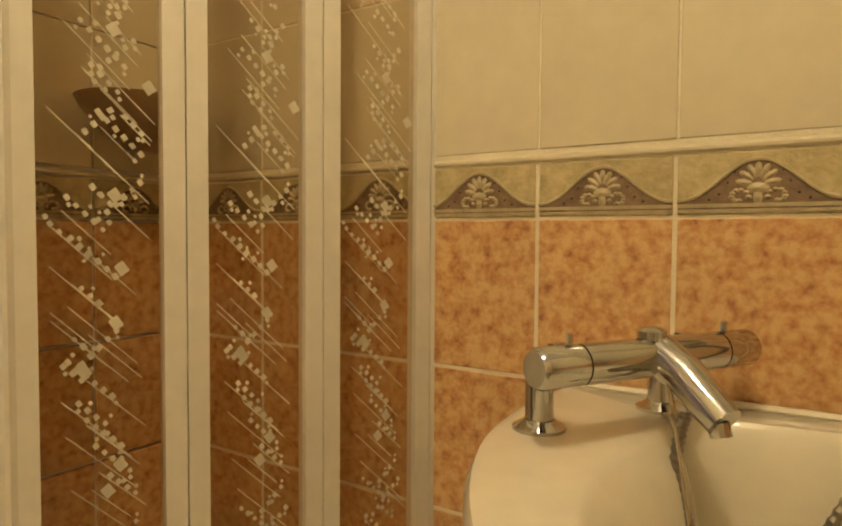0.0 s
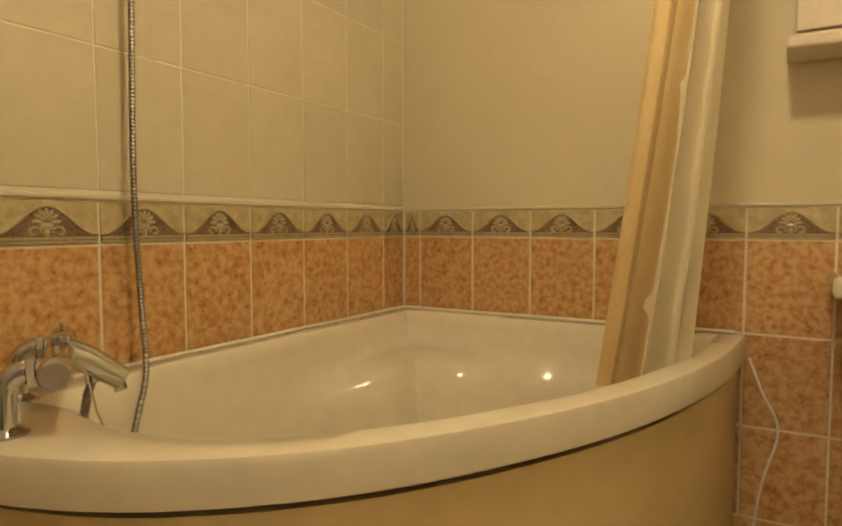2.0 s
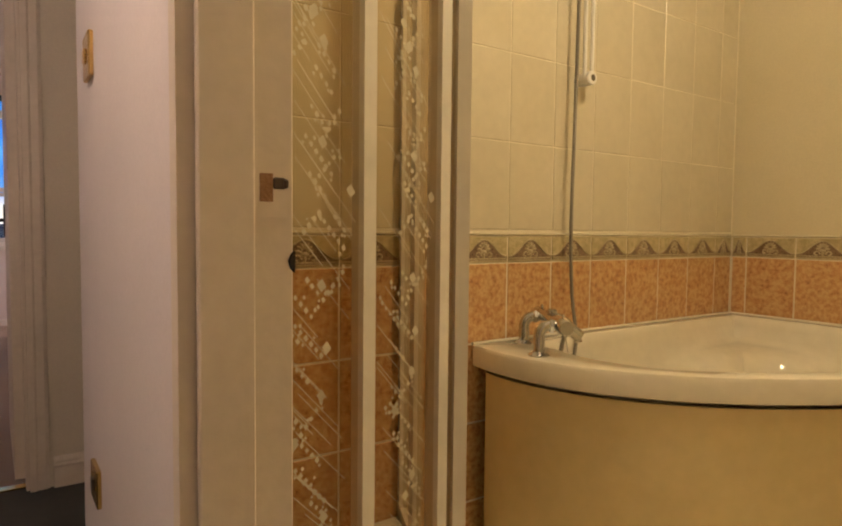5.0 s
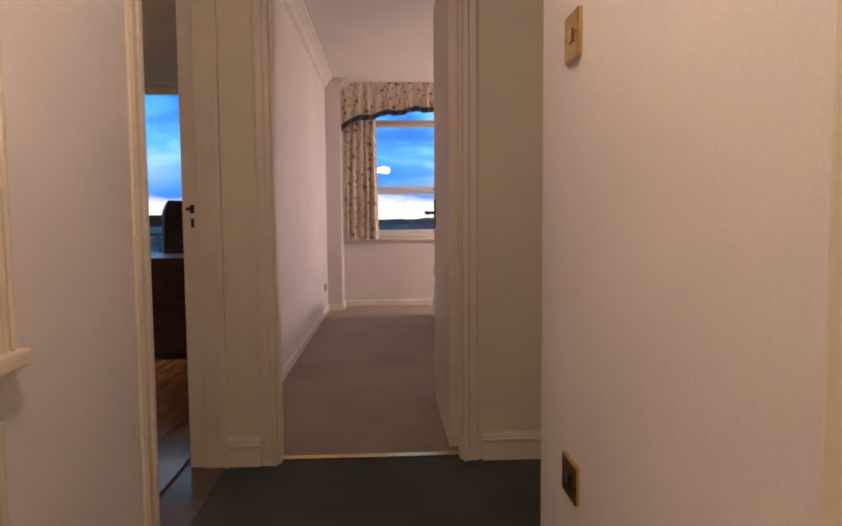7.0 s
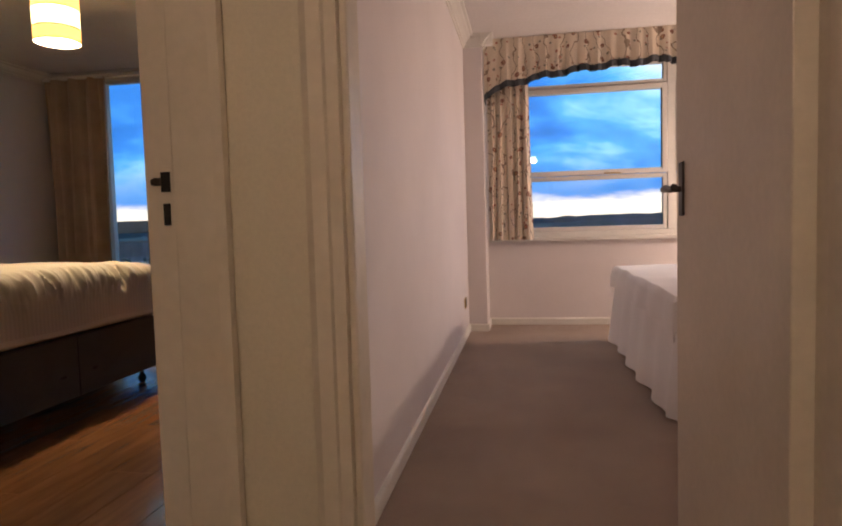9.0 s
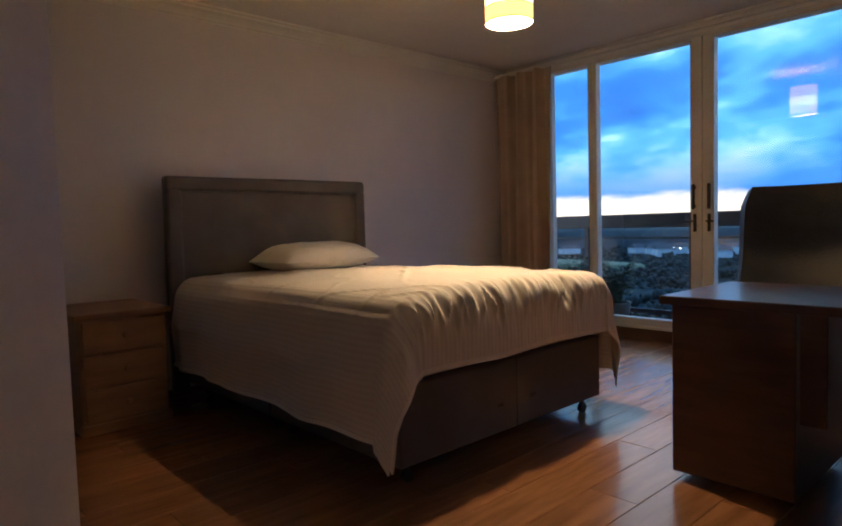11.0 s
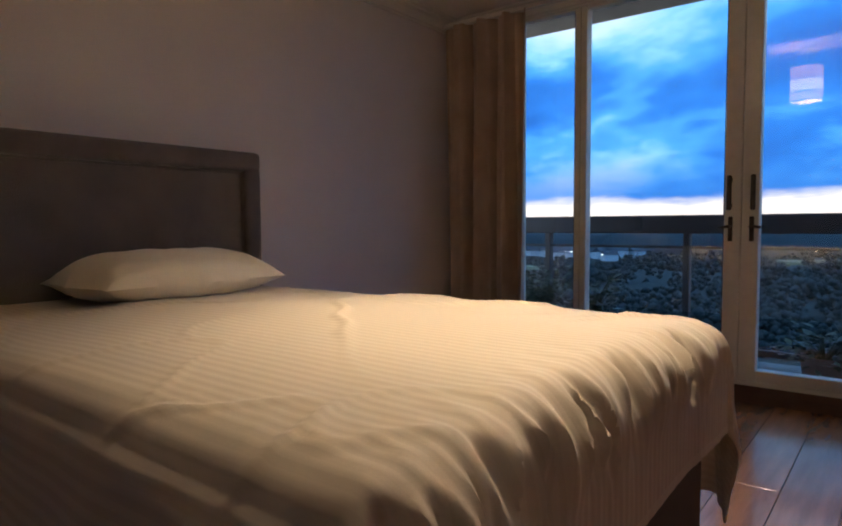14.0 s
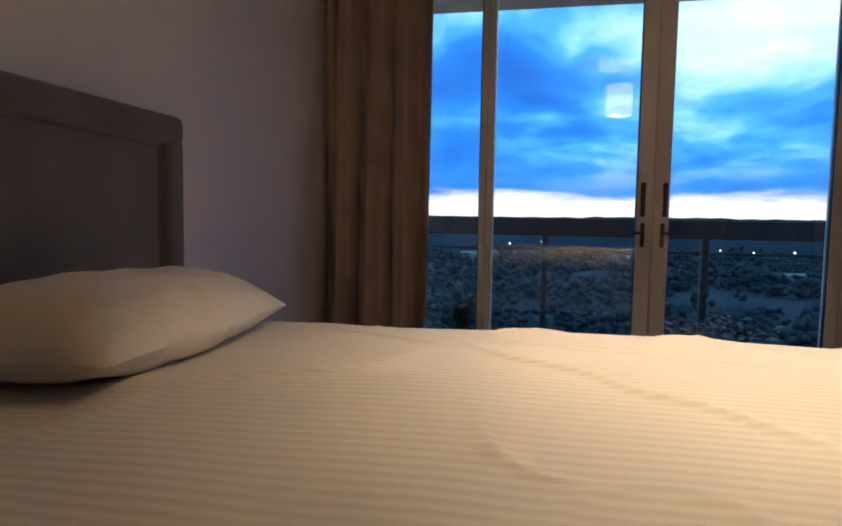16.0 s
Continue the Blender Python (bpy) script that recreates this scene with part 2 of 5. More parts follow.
M_ORANGE = surf("terracotta_glaze", (0.50, 0.25, 0.098), (0.64, 0.42, 0.20), 58.0, 0.30, 0.06, 90, coat=0.15, vary=0.12, detail=15, spots=(0.27, 0.115, 0.052))
M_WTILE = surf("cream_glaze", (0.60, 0.53, 0.38), (0.65, 0.58, 0.43), 3.0, 0.16, 0.02, 30, coat=0.4, vary=0.05)
M_GROUT = surf("grout", (0.72, 0.65, 0.49), (0.80, 0.73, 0.57), 20.0, 0.9, 0.2)
M_STONE = surf("border_stone", (0.38, 0.31, 0.16), (0.60, 0.50, 0.29), 40.0, 0.4, 0.2, 120, vary=0.08)
M_RELIEF = surf("border_relief", (0.38, 0.31, 0.18), (0.52, 0.43, 0.27), 40.0, 0.4, 0.2, 120)
M_UMBER = surf("border_umber", (0.14, 0.085, 0.048), (0.26, 0.17, 0.10), 30.0, 0.5, 0.2, 120)
M_ACRYLIC = surf("bath_acrylic", (0.74, 0.68, 0.55), (0.77, 0.71, 0.58), 2.0, 0.16, coat=0.5)
M_PANEL = surf("bath_panel_acrylic", (0.66, 0.52, 0.26), (0.70, 0.56, 0.29), 2.0, 0.25, coat=0.4)
M_CERAMIC = surf("sanitary_ceramic", (0.72, 0.66, 0.53), (0.75, 0.69, 0.56), 2.0, 0.10, coat=0.6)
M_CHROME = surf("chrome", (0.50, 0.49, 0.47), (0.60, 0.59, 0.57), 4.0, 0.08, metal=1.0)
M_HOSE = surf("chrome_hose", (0.21, 0.19, 0.16), (0.29, 0.26, 0.22), 4.0, 0.46, metal=1.0)
M_BRASS = surf("aged_brass", (0.62, 0.42, 0.14), (0.74, 0.52, 0.20), 20.0, 0.25, metal=1.0)
M_DARKMETAL = surf("dark_metal", (0.05, 0.04, 0.035), (0.09, 0.07, 0.06), 20.0, 0.4, metal=0.8)
M_ALU = surf("white_shower_frame", (0.66, 0.62, 0.54), (0.72, 0.68, 0.60), 3.0, 0.35, coat=0.2)
M_BLACK = surf("black_rubber", (0.012, 0.012, 0.012), (0.025, 0.025, 0.025), 10.0, 0.5)
M_LEATHER = surf("black_leather", (0.008, 0.008, 0.010), (0.018, 0.018, 0.020), 8.0, 0.50, 0.3, 90)
M_CURTAIN = surf("cream_shower_curtain", (0.74, 0.65, 0.46), (0.80, 0.71, 0.52), 6.0, 0.55, 0.15, 150, sheen=0.2)
M_SOAP = surf("brown_soap_tray_glaze", (0.20, 0.12, 0.06), (0.28, 0.17, 0.09), 12.0, 0.35)
M_LINER = surf("golden_curtain_liner", (0.70, 0.52, 0.25), (0.78, 0.61, 0.33), 5.0, 0.45, 0.10, 120, sheen=0.1)
M_DRAPE = surf("brown_drape", (0.42, 0.30, 0.22), (0.52, 0.385, 0.285), 4.0, 0.85, 0.2, 300, sheen=0.2)
M_FLORAL = floral("floral_cotton")
M_FRINGE = surf("slate_fringe", (0.045, 0.05, 0.06), (0.08, 0.085, 0.095), 30.0, 0.9, 0.3)
M_HEADBOARD = surf("grey_upholstery", (0.075, 0.062, 0.058), (0.11, 0.09, 0.085), 5.0, 0.92, 0.5, 260, sheen=0.3)
M_DUVET = striped_cloth("striped_cotton", (0.66, 0.585, 0.485), (0.71, 0.635, 0.53), 0.024, 0.85)
M_COTTON = surf("white_cotton", (0.74, 0.68, 0.58), (0.80, 0.74, 0.64), 4.0, 0.85, 0.2, 260, sheen=0.2)
M_SHEET = surf("white_bedspread", (0.76, 0.73, 0.72), (0.82, 0.79, 0.78), 4.0, 0.85, 0.2, 200, sheen=0.2)
M_DARKWOOD = surf("dark_stained_wood", (0.055, 0.024, 0.014), (0.11, 0.05, 0.028), 3.0, 0.32, 0.05, 60, coat=0.2, stretch=(1, 7, 7))
M_PINE = surf("brown_pine", (0.20, 0.10, 0.05), (0.30, 0.16, 0.08), 3.0, 0.5, 0.1, 60, stretch=(7, 1, 7))
M_CHIP = surf("chipped_timber", (0.26, 0.13, 0.06), (0.36, 0.2, 0.1), 20.0, 0.8, 0.3)
M_HOLE = surf("near_black_fill", (0.01, 0.008, 0.006), (0.02, 0.016, 0.012), 20.0, 0.9)
M_ETCH = surf("frosted_etching", (0.52, 0.47, 0.34), (0.60, 0.55, 0.41), 40.0, 0.8)
M_SHOWER_GLASS = glass("bronze_shower_glass", (0.93, 0.885, 0.80), 1.25)
M_PANE = glass("window_glass", (0.95, 0.96, 0.97), 1.72)
M_BALC_GLASS = glass("balcony_glass", (0.85, 0.89, 0.93), 1.25)
M_MIRROR = surf("mirror_silver", (0.86, 0.86, 0.86), (0.88, 0.88, 0.88), 1.0, 0.02, metal=1.0)
M_RAIL = surf("balcony_rail_paint", (0.022, 0.022, 0.026), (0.045, 0.045, 0.05), 6.0, 0.6)
M_CONCRETE = surf("balcony_concrete", (0.16, 0.16, 0.16), (0.24, 0.24, 0.23), 5.0, 0.9, 0.3)
M_LEAF = surf("dark_leaf", (0.03, 0.05, 0.02), (0.07, 0.10, 0.04), 12.0, 0.5)
M_POT = surf("glazed_pot", (0.12, 0.10, 0.09), (0.2, 0.17, 0.15), 8.0, 0.5)
M_SHADE = glow("lit_fabric_shade", (1.0, 0.46, 0.12), 2.6)
M_SHADE_HOT = glow("lit_shade_core", (1.0, 0.74, 0.36), 4.2)
M_OPAL = glow("lit_opal_glass", (1.0, 0.86, 0.66), 7.0)
M_LAND = surf("dusk_woodland", (0.020, 0.027, 0.024), (0.046, 0.048, 0.038), 0.045, 1.0, 0, 0.05)
M_WOODS = island_leaf("woodland_foliage")
M_RIDGE = surf("far_woods", (0.012, 0.018, 0.022), (0.03, 0.04, 0.045), 0.02, 1.0, 0, 0.2)
M_FIELD = surf("pale_field", (0.22, 0.20, 0.10), (0.30, 0.27, 0.15), 0.02, 1.0, 0, 0.2)
M_HOUSE = surf("pale_render_house", (0.62, 0.62, 0.60), (0.74, 0.73, 0.70), 0.2, 0.9)
M_ROOF = surf("slate_roof", (0.06, 0.06, 0.07), (0.1, 0.1, 0.11), 0.3, 0.9)
M_TOWNLIGHT = glow("street_light", (1.0, 0.85, 0.6), 10.0)


# ---- mesh helpers ----
def mesh_ob(name, bm, mats, smooth=False):
    me = bpy.data.meshes.new(name)
    bmesh.ops.recalc_face_normals(bm, faces=bm.faces)
    if smooth:
        for f in bm.faces:
            f.smooth = True
    bm.to_mesh(me)
    bm.free()
    for m in (mats if isinstance(mats, (list, tuple)) else [mats]):
        me.materials.append(m)
    if smooth:
        me.set_sharp_from_angle(angle=radians(40))
    return new(name, me)


def part(name, bm, material, parent, label="", smooth=False):
    ob = mesh_ob(name, bm, material, smooth)
    ob.parent = parent
    if label:
        tagged(ob, label)
    return ob


def thing(name, label, category, place=(0, 0, 0), group="", kind="", turn=0):
    ob = new(name)
    ob.matrix_world = pose(*place, 0, 0, turn)
    ob.empty_display_size = 0.1
    return tagged(ob, label, category, group, kind)


def add_box(bm, x0, x1, y0, y1, z0, z1, bevel=0.0, seg=1, mi=0):
    vs = [bm.verts.new((x, y, z)) for x in (x0, x1) for y in (y0, y1) for z in (z0, z1)]
    fs = [bm.faces.new([vs[i] for i in q]) for q in ((0, 1, 3, 2), (4, 6, 7, 5), (0, 4, 5, 1), (2, 3, 7, 6), (0, 2, 6, 4), (1, 5, 7, 3))]
    for f in fs:
        f.material_index = mi
    if bevel:
        es = list({e for f in fs for e in f.edges})
        r = bmesh.ops.bevel(bm, geom=es, offset=bevel, segments=seg, affect="EDGES", profile=0.6)
        for f in r["faces"]:
            f.material_index = mi
    return vs


def box_bm(*a, **k):
    bm = bmesh.new()
    add_box(bm, *a, **k)
    return bm


def wall(name, x0, x1, y0, y1, z0, z1, m, bevel=0.0):
    return tagged(mesh_ob(name, box_bm(x0, x1, y0, y1, z0, z1, bevel=bevel), m), kind="structure")


def add_tube(bm, pts, r, seg=10, cap=True, mi=0):
    """A round rod of radius r (a number, or one for each point) along pts."""
    pts = [Vector(p) for p in pts]
    rings, up = [], None
    for i, p in enumerate(pts):
        d = (pts[min(i + 1, len(pts) - 1)] - pts[max(i - 1, 0)]).normalized()
        if up is None:
            up = Vector((0, 0, 1)) if abs(d.z) < 0.9 else Vector((1, 0, 0))
        s = d.cross(up).normalized()
        up = s.cross(d).normalized()
        k = r[i] if isinstance(r, (list, tuple)) else r
        rings.append([bm.verts.new(p + (s * math.cos(a) + up * math.sin(a)) * k) for a in (2 * math.pi * j / seg for j in range(seg))])
    for a, b in zip(rings, rings[1:]):
        for j in range(seg):
            bm.faces.new((a[j], a[(j + 1) % seg], b[(j + 1) % seg], b[j])).material_index = mi
    if cap:
        bm.faces.new(rings[0][::-1]).material_index = mi
        bm.faces.new(rings[-1]).material_index = mi


def tube_bm(pts, r, seg=10, cap=True):
    bm = bmesh.new()
    add_tube(bm, pts, r, seg, cap)
    return bm


def add_lathe(bm, profile, seg=24, place=(0, 0, 0), sx=1.0, sy=1.0, mi=0):
    """Turns (radius, z) pairs round the upright axis at place."""
    px, py, pz = place
    rings = [[bm.verts.new((px + r * sx * math.cos(a), py + r * sy * math.sin(a), pz + z)) for a in (2 * math.pi * j / seg for j in range(seg))] for r, z in profile]
    for a, b in zip(rings, rings[1:]):
        for j in range(seg):
            bm.faces.new((a[j], a[(j + 1) % seg], b[(j + 1) % seg], b[j])).material_index = mi
    for ring in (rings[0][::-1], rings[-1]):
        bm.faces.new(ring).material_index = mi


def lathe_bm(profile, seg=24, place=(0, 0, 0), sx=1.0, sy=1.0):
    bm = bmesh.new()
    add_lathe(bm, profile, seg, place, sx, sy)
    return bm


def add_prism(bm, outline, a, b, axis="z", mi=0):
    """A closed 2D outline pulled from a to b along an axis."""
    def at(u, v, w):
        return (u, v, w) if axis == "z" else ((u, w, v) if axis == "y" else (w, u, v))
    lo = [bm.verts.new(at(u, v, a)) for u, v in outline]
    hi = [bm.verts.new(at(u, v, b)) for u, v in outline]
    n = len(outline)
    for i in range(n):
        bm.faces.new((lo[i], lo[(i + 1) % n], hi[(i + 1) % n], hi[i])).material_index = mi
    bm.faces.new(lo[::-1]).material_index = mi
    bm.faces.new(hi).material_index = mi


def prism_bm(outline, a, b, axis="z"):
    bm = bmesh.new()
    add_prism(bm, outline, a, b, axis)
    return bm


def grid_bm(nu, nv, fn, thick=0.0, weft=0.0):
    """A sheet from fn(u, v), u and v from 0 to 1; thick: its depth along the normal; weft: the cloth's width along v."""
    bm = bmesh.new()
    lay_weft = bm.verts.layers.float.new("weft") if weft else None
    vs = [[bm.verts.new(fn(i / nu, j / nv)) for j in range(nv + 1)] for i in range(nu + 1)]
    for i in range(nu):
        for j in range(nv):
            bm.faces.new((vs[i][j], vs[i + 1][j], vs[i + 1][j + 1], vs[i][j + 1]))
    if weft:
        for row in vs:
            for j, v in enumerate(row):
                v[lay_weft] = weft * j / nv
    if thick:
        bmesh.ops.recalc_face_normals(bm, faces=bm.faces)
        bmesh.ops.solidify(bm, geom=list(bm.faces), thickness=thick)
    return bm


CEIL = 2.43

# ---- the shell of the flat ----
HX, PX = 0.335, 0.21          # hall face and bedroom face of the left-hand partition
FY = 0.13                     # hall face of the end wall
RX, RY, JY = 1.354, -0.78, -1.832    # hall face and far end of the bathroom partition, its door jamb
AY, BX = -1.0, 3.885          # tiled bathroom walls
HEADX, WALLX, WINY = -3.52, -3.67, 4.60     # back of the headboard, bedroom head wall and window wall
SPAREY = 4.685                # window wall of the spare room
DOOR = 2.03

wall("floor_hall", PX + 0.003, 2.2, -4.2, FY + 0.05, -0.12, 0.0, M_HALL_CARPET)
wall("floor_spare_room", HX - 0.02, 4.6, FY + 0.054, SPAREY + 0.05, -0.12, 0.004, M_CARPET)
wall("floor_bedroom_base", WALLX, PX - 0.001, -1.0, WINY, -0.12, -0.012, M_DARKWOOD)
wall("floor_bathroom", RX + 0.005, BX, -3.9, AY, -0.11, 0.002, M_GROUT)
wall("ceiling", WALLX - 0.1, 4.7, -4.3, 4.8, CEIL, CEIL + 0.12, M_CEIL)

wall("wall_hall_left_near", PX, HX, -4.2, -0.63, 0, CEIL, M_WALL)
wall("wall_hall_left_over_door", PX, HX, -0.63, FY - 0.005, DOOR + 0.03, CEIL, M_WALL)
wall("wall_partition", PX, HX, FY - 0.005, SPAREY, 0, CEIL, M_WALL)
wall("wall_end_left", HX, 0.51, FY, FY + 0.11, 0, CEIL, M_CREAM_WALL)
wall("wall_end_right", 1.30, 2.2, FY, FY + 0.11, 0, CEIL, M_CREAM_WALL)
wall("wall_end_over_door", 0.51, 1.30, FY, FY + 0.11, DOOR + 0.03, CEIL, M_CREAM_WALL)
wall("wall_recess_right", 2.2, 2.3, RY, FY + 0.11, 0, CEIL, M_WALL)
wall("wall_bathroom_partition", RX, RX + 0.10, JY + 0.03, RY, 0, CEIL, M_WALL)
wall("wall_bathroom_partition_near", RX, RX + 0.10, -4.2, -2.66, 0, CEIL, M_WALL)
wall("wall_bathroom_over_door", RX, RX + 0.10, -2.66, JY + 0.03, DOOR + 0.03, CEIL, M_WALL)
wall("wall_bathroom_north", RX + 0.10, BX + 0.10, AY + 0.0018, RY, 0, CEIL, M_GROUT)
wall("wall_bathroom_east", BX + 0.008, BX + 0.10, -3.9, AY + 0.008, 0, CEIL, M_BATH_WALL)
wall("wall_bathroom_south", RX + 0.10, BX + 0.10, -3.0, -2.88, 0, CEIL, M_BATH_WALL)
wall("wall_hall_south", PX, RX + 0.1, -4.3, -4.2, 0, CEIL, M_WALL)
wall("wall_bedroom_head", WALLX - 0.1, WALLX, -1.0, WINY, 0, CEIL, M_WALL)
wall("wall_bedroom_south", WALLX - 0.1, PX, -1.1, -1.0, 0, CEIL, M_WALL)
wall("wall_bedroom_window_right", -0.42, PX, WINY, WINY + 0.12, 0, CEIL, M_WALL)
wall("wall_bedroom_window_left", WALLX - 0.1, -3.15, WINY, WINY + 0.12, 0, CEIL, M_WALL)
wall("wall_bedroom_window_head", -3.15, -0.42, WINY, WINY + 0.12, 2.40, CEIL, M_WALL)
wall("wall_spare_under_window", PX, 4.6, SPAREY, SPAREY + 0.14, 0, 0.735, M_WALL)
wall("wall_spare_over_window", PX, 4.6, SPAREY, SPAREY + 0.14, 2.27, CEIL, M_WALL)
wall("wall_spare_window_left", PX, 0.56, SPAREY, SPAREY + 0.14, 0.735, 2.27, M_WALL)
wall("wall_spare_window_right", 3.3, 4.6, SPAREY, SPAREY + 0.14, 0.735, 2.27, M_WALL)
wall("wall_spare_right", 4.6, 4.7, FY, SPAREY, 0, CEIL, M_WALL)
wall("wall_spare_south", 2.3, 4.7, FY, FY + 0.11, 0, CEIL, M_WALL)
wall("wall_spare_pilaster", HX, 0.49, 4.36, SPAREY, 0, CEIL, M_WALL, 0.004)


# mouldings
def moulding(name, x0, y0, x1, y1, out, z0, profile, m):
    """A moulding from (x0, y0) to (x1, y1); out: the way its face points; profile: (depth, height) pairs."""
    bm = bmesh.new()
    rows = []
    for x, y in ((x0, y0), (x1, y1)):
        rows.append([bm.verts.new((x + out[0] * d, y + out[1] * d, z0 + h)) for d, h in profile])
    n = len(profile)
    for i in range(n):
        bm.faces.new((rows[0][i], rows[0][(i + 1) % n], rows[1][(i + 1) % n], rows[1][i]))
    bm.faces.new(rows[0])
    bm.faces.new(rows[1][::-1])
    return tagged(mesh_ob(name, bm, m), kind="structure")


SKIRT = [(0, 0), (0.018, 0), (0.018, 0.075), (0.023, 0.079), (0.023, 0.086), (0.016, 0.090), (0.016, 0.098), (0.010, 0.108), (0, 0.112)]
SLIM = [(0, 0), (0.014, 0), (0.014, 0.05), (0.009, 0.057), (0, 0.06)]
COVE = [(0, 0), (0.010, 0), (0.012, 0.012), (0.022, 0.016), (0.030, 0.034), (0.046, 0.052), (0.066, 0.064), (0.070, 0.076), (0.088, 0.080), (0.092, 0.092), (0, 0.092)]
moulding("baseboard_end_left", HX, FY, 0.475, FY, (0, -1), 0, SKIRT, M_GLOSS)
moulding("baseboard_end_right", 1.345, FY, 2.2, FY, (0, -1), 0, SKIRT, M_GLOSS)
moulding("baseboard_hall_left", HX, -4.2, HX, -0.69, (1, 0), 0, SKIRT, M_GLOSS)
moulding("baseboard_recess", RX + 0.1, RY, 2.2, RY, (0, 1), 0, SKIRT, M_GLOSS)
moulding("baseboard_spare_left", HX, FY + 0.12, HX, 4.36, (1, 0), 0.004, SLIM, M_WHITE)
moulding("baseboard_spare_window", 0.49, SPAREY, 4.6, SPAREY, (0, -1), 0.004, SLIM, M_WHITE)
moulding("baseboard_pilaster", HX, 4.36, 0.504, 4.36, (0, -1), 0.004, SLIM, M_WHITE)
moulding("baseboard_pilaster_side", 0.49, 4.36, 0.49, SPAREY, (1, 0), 0.004, SLIM, M_WHITE)
moulding("baseboard_bedroom_head", WALLX, -1.0, WALLX, WINY, (1, 0), 0, SLIM, M_WHITE)
CZ = CEIL - 0.092
moulding("trim_cornice_spare_left", HX, FY + 0.11, HX, 4.36, (1, 0), CZ, COVE, M_WHITE)
moulding("trim_cornice_pilaster", HX, 4.36, 0.582, 4.36, (0, -1), CZ, COVE, M_WHITE)
moulding("trim_cornice_pilaster_side", 0.49, 4.27, 0.49, SPAREY, (1, 0), CZ, COVE, M_WHITE)
moulding("trim_cornice_bedroom_head", WALLX, -1.0, WALLX, WINY, (1, 0), CZ, COVE, M_WHITE)
moulding("trim_cornice_bedroom_window", WALLX, WINY, PX, WINY, (0, -1), CZ, COVE, M_WHITE)


# door casings
def casing(name, axis, at, out, a, b, width=0.062):
    """An architrave round the opening from a to b on a wall face; axis: the way the wall runs."""
    th = thing(name, "cream gloss painted wooden door architrave, slightly chipped", "door frame", kind="structure")

    def bar(u0, u1, z0, z1, flip, upright):
        prof = [(0, 0), (0.018, 0.0), (0.018, width * 0.30), (0.013, width * 0.42), (0.013, width * 0.80), (0.007, width), (0, width)]
        bm = bmesh.new()
        rows = []
        for s in (0, 1):
            row = []
            for d, w in prof:
                if upright:
                    u, z = (u0 + (w if not flip else width - w)), (z0, z1)[s]
                else:
                    u, z = (u0, u1)[s], z0 + (width - w)
                p = at + out * d
                row.append(bm.verts.new((p, u, z) if axis == "y" else (u, p, z)))
            rows.append(row)
        k = len(prof)
        for i in range(k):
            bm.faces.new((rows[0][i], rows[0][(i + 1) % k], rows[1][(i + 1) % k], rows[1][i]))
        bm.faces.new(rows[0])
        bm.faces.new(rows[1][::-1])
        return bm
    part("jamb_casing", bar(a - width, a, 0, DOOR + width, True, True), M_GLOSS, th)
    part("jamb_casing", bar(b, b + width, 0, DOOR + width, False, True), M_GLOSS, th)
    part("head_casing", bar(a, b, DOOR, DOOR + width, True, False), M_GLOSS, th)
    return th


def lining(name, axis, p0, p1, a, b, stop):
    """The boards that line an opening from a to b through a wall from p0 to p1, with a stop bead at stop."""
    th = thing(name, "cream gloss painted timber door lining with stop bead", "door lining", kind="structure")

    def slab(u0, u1, q0, q1, z0, z1, bv=0.002):
        return box_bm(q0, q1, u0, u1, z0, z1, bevel=bv) if axis == "y" else box_bm(u0, u1, q0, q1, z0, z1, bevel=bv)
    part("jamb", slab(a - 0.028, a, p0, p1, 0, DOOR), M_GLOSS, th)
    part("jamb", slab(b, b + 0.028, p0, p1, 0, DOOR), M_GLOSS, th)
    part("head", slab(a - 0.028, b + 0.028, p0, p1, DOOR, DOOR + 0.028), M_GLOSS, th)
    s0, s1 = sorted(stop)
    part("stop_bead", slab(a, a + 0.012, s0, s1, 0, DOOR - 0.012), M_GLOSS, th)
    part("stop_bead", slab(b - 0.012, b, s0, s1, 0, DOOR - 0.012), M_GLOSS, th)
    part("stop_bead", slab(a, b, s0, s1, DOOR - 0.012, DOOR), M_GLOSS, th)
    return th


casing("door_casing_bedroom", "y", HX, 1, -0.60, 0.102)
lining_bed = lining("door_lining_bedroom", "y", PX - 0.004, HX + 0.002, -0.60, 0.119, (0.262, HX))
casing("door_casing_spare", "x", FY, -1, 0.54, 1.27)
lining_spare = lining("door_lining_spare", "x", FY - 0.002, FY + 0.115, 0.54, 1.27, (FY, FY + 0.065))
casing("door_casing_bathroom", "y", RX, -1, -2.63, JY)
lining_bath = lining("door_lining_bathroom", "y", RX - 0.002, RX + 0.108, -2.63, JY, (RX, RX + 0.06))


# keeps let into the jambs
def strike(parent, x, y, z, lip):
    """A latch keep on a jamb face that points to -y: recess, bent lip and bolt slot."""
    part("keep_recess", box_bm(x - 0.008, x + 0.008, y - 0.002, y + 0.001, z - 0.016, z + 0.016), M_HOLE, parent, "latch hole, its shade painted near black")
    bm = bmesh.new()
    add_box(bm, x + lip * 0.006, x + lip * 0.020, y - 0.006, y - 0.002, z - 0.006, z + 0.007, bevel=0.0015)
    add_box(bm, x + lip * 0.017, x + lip * 0.022, y - 0.010, y - 0.003, z - 0.005, z + 0.005, bevel=0.0015)
    part("keep_lip", bm, M_DARKMETAL, parent, "worn metal keep lip")


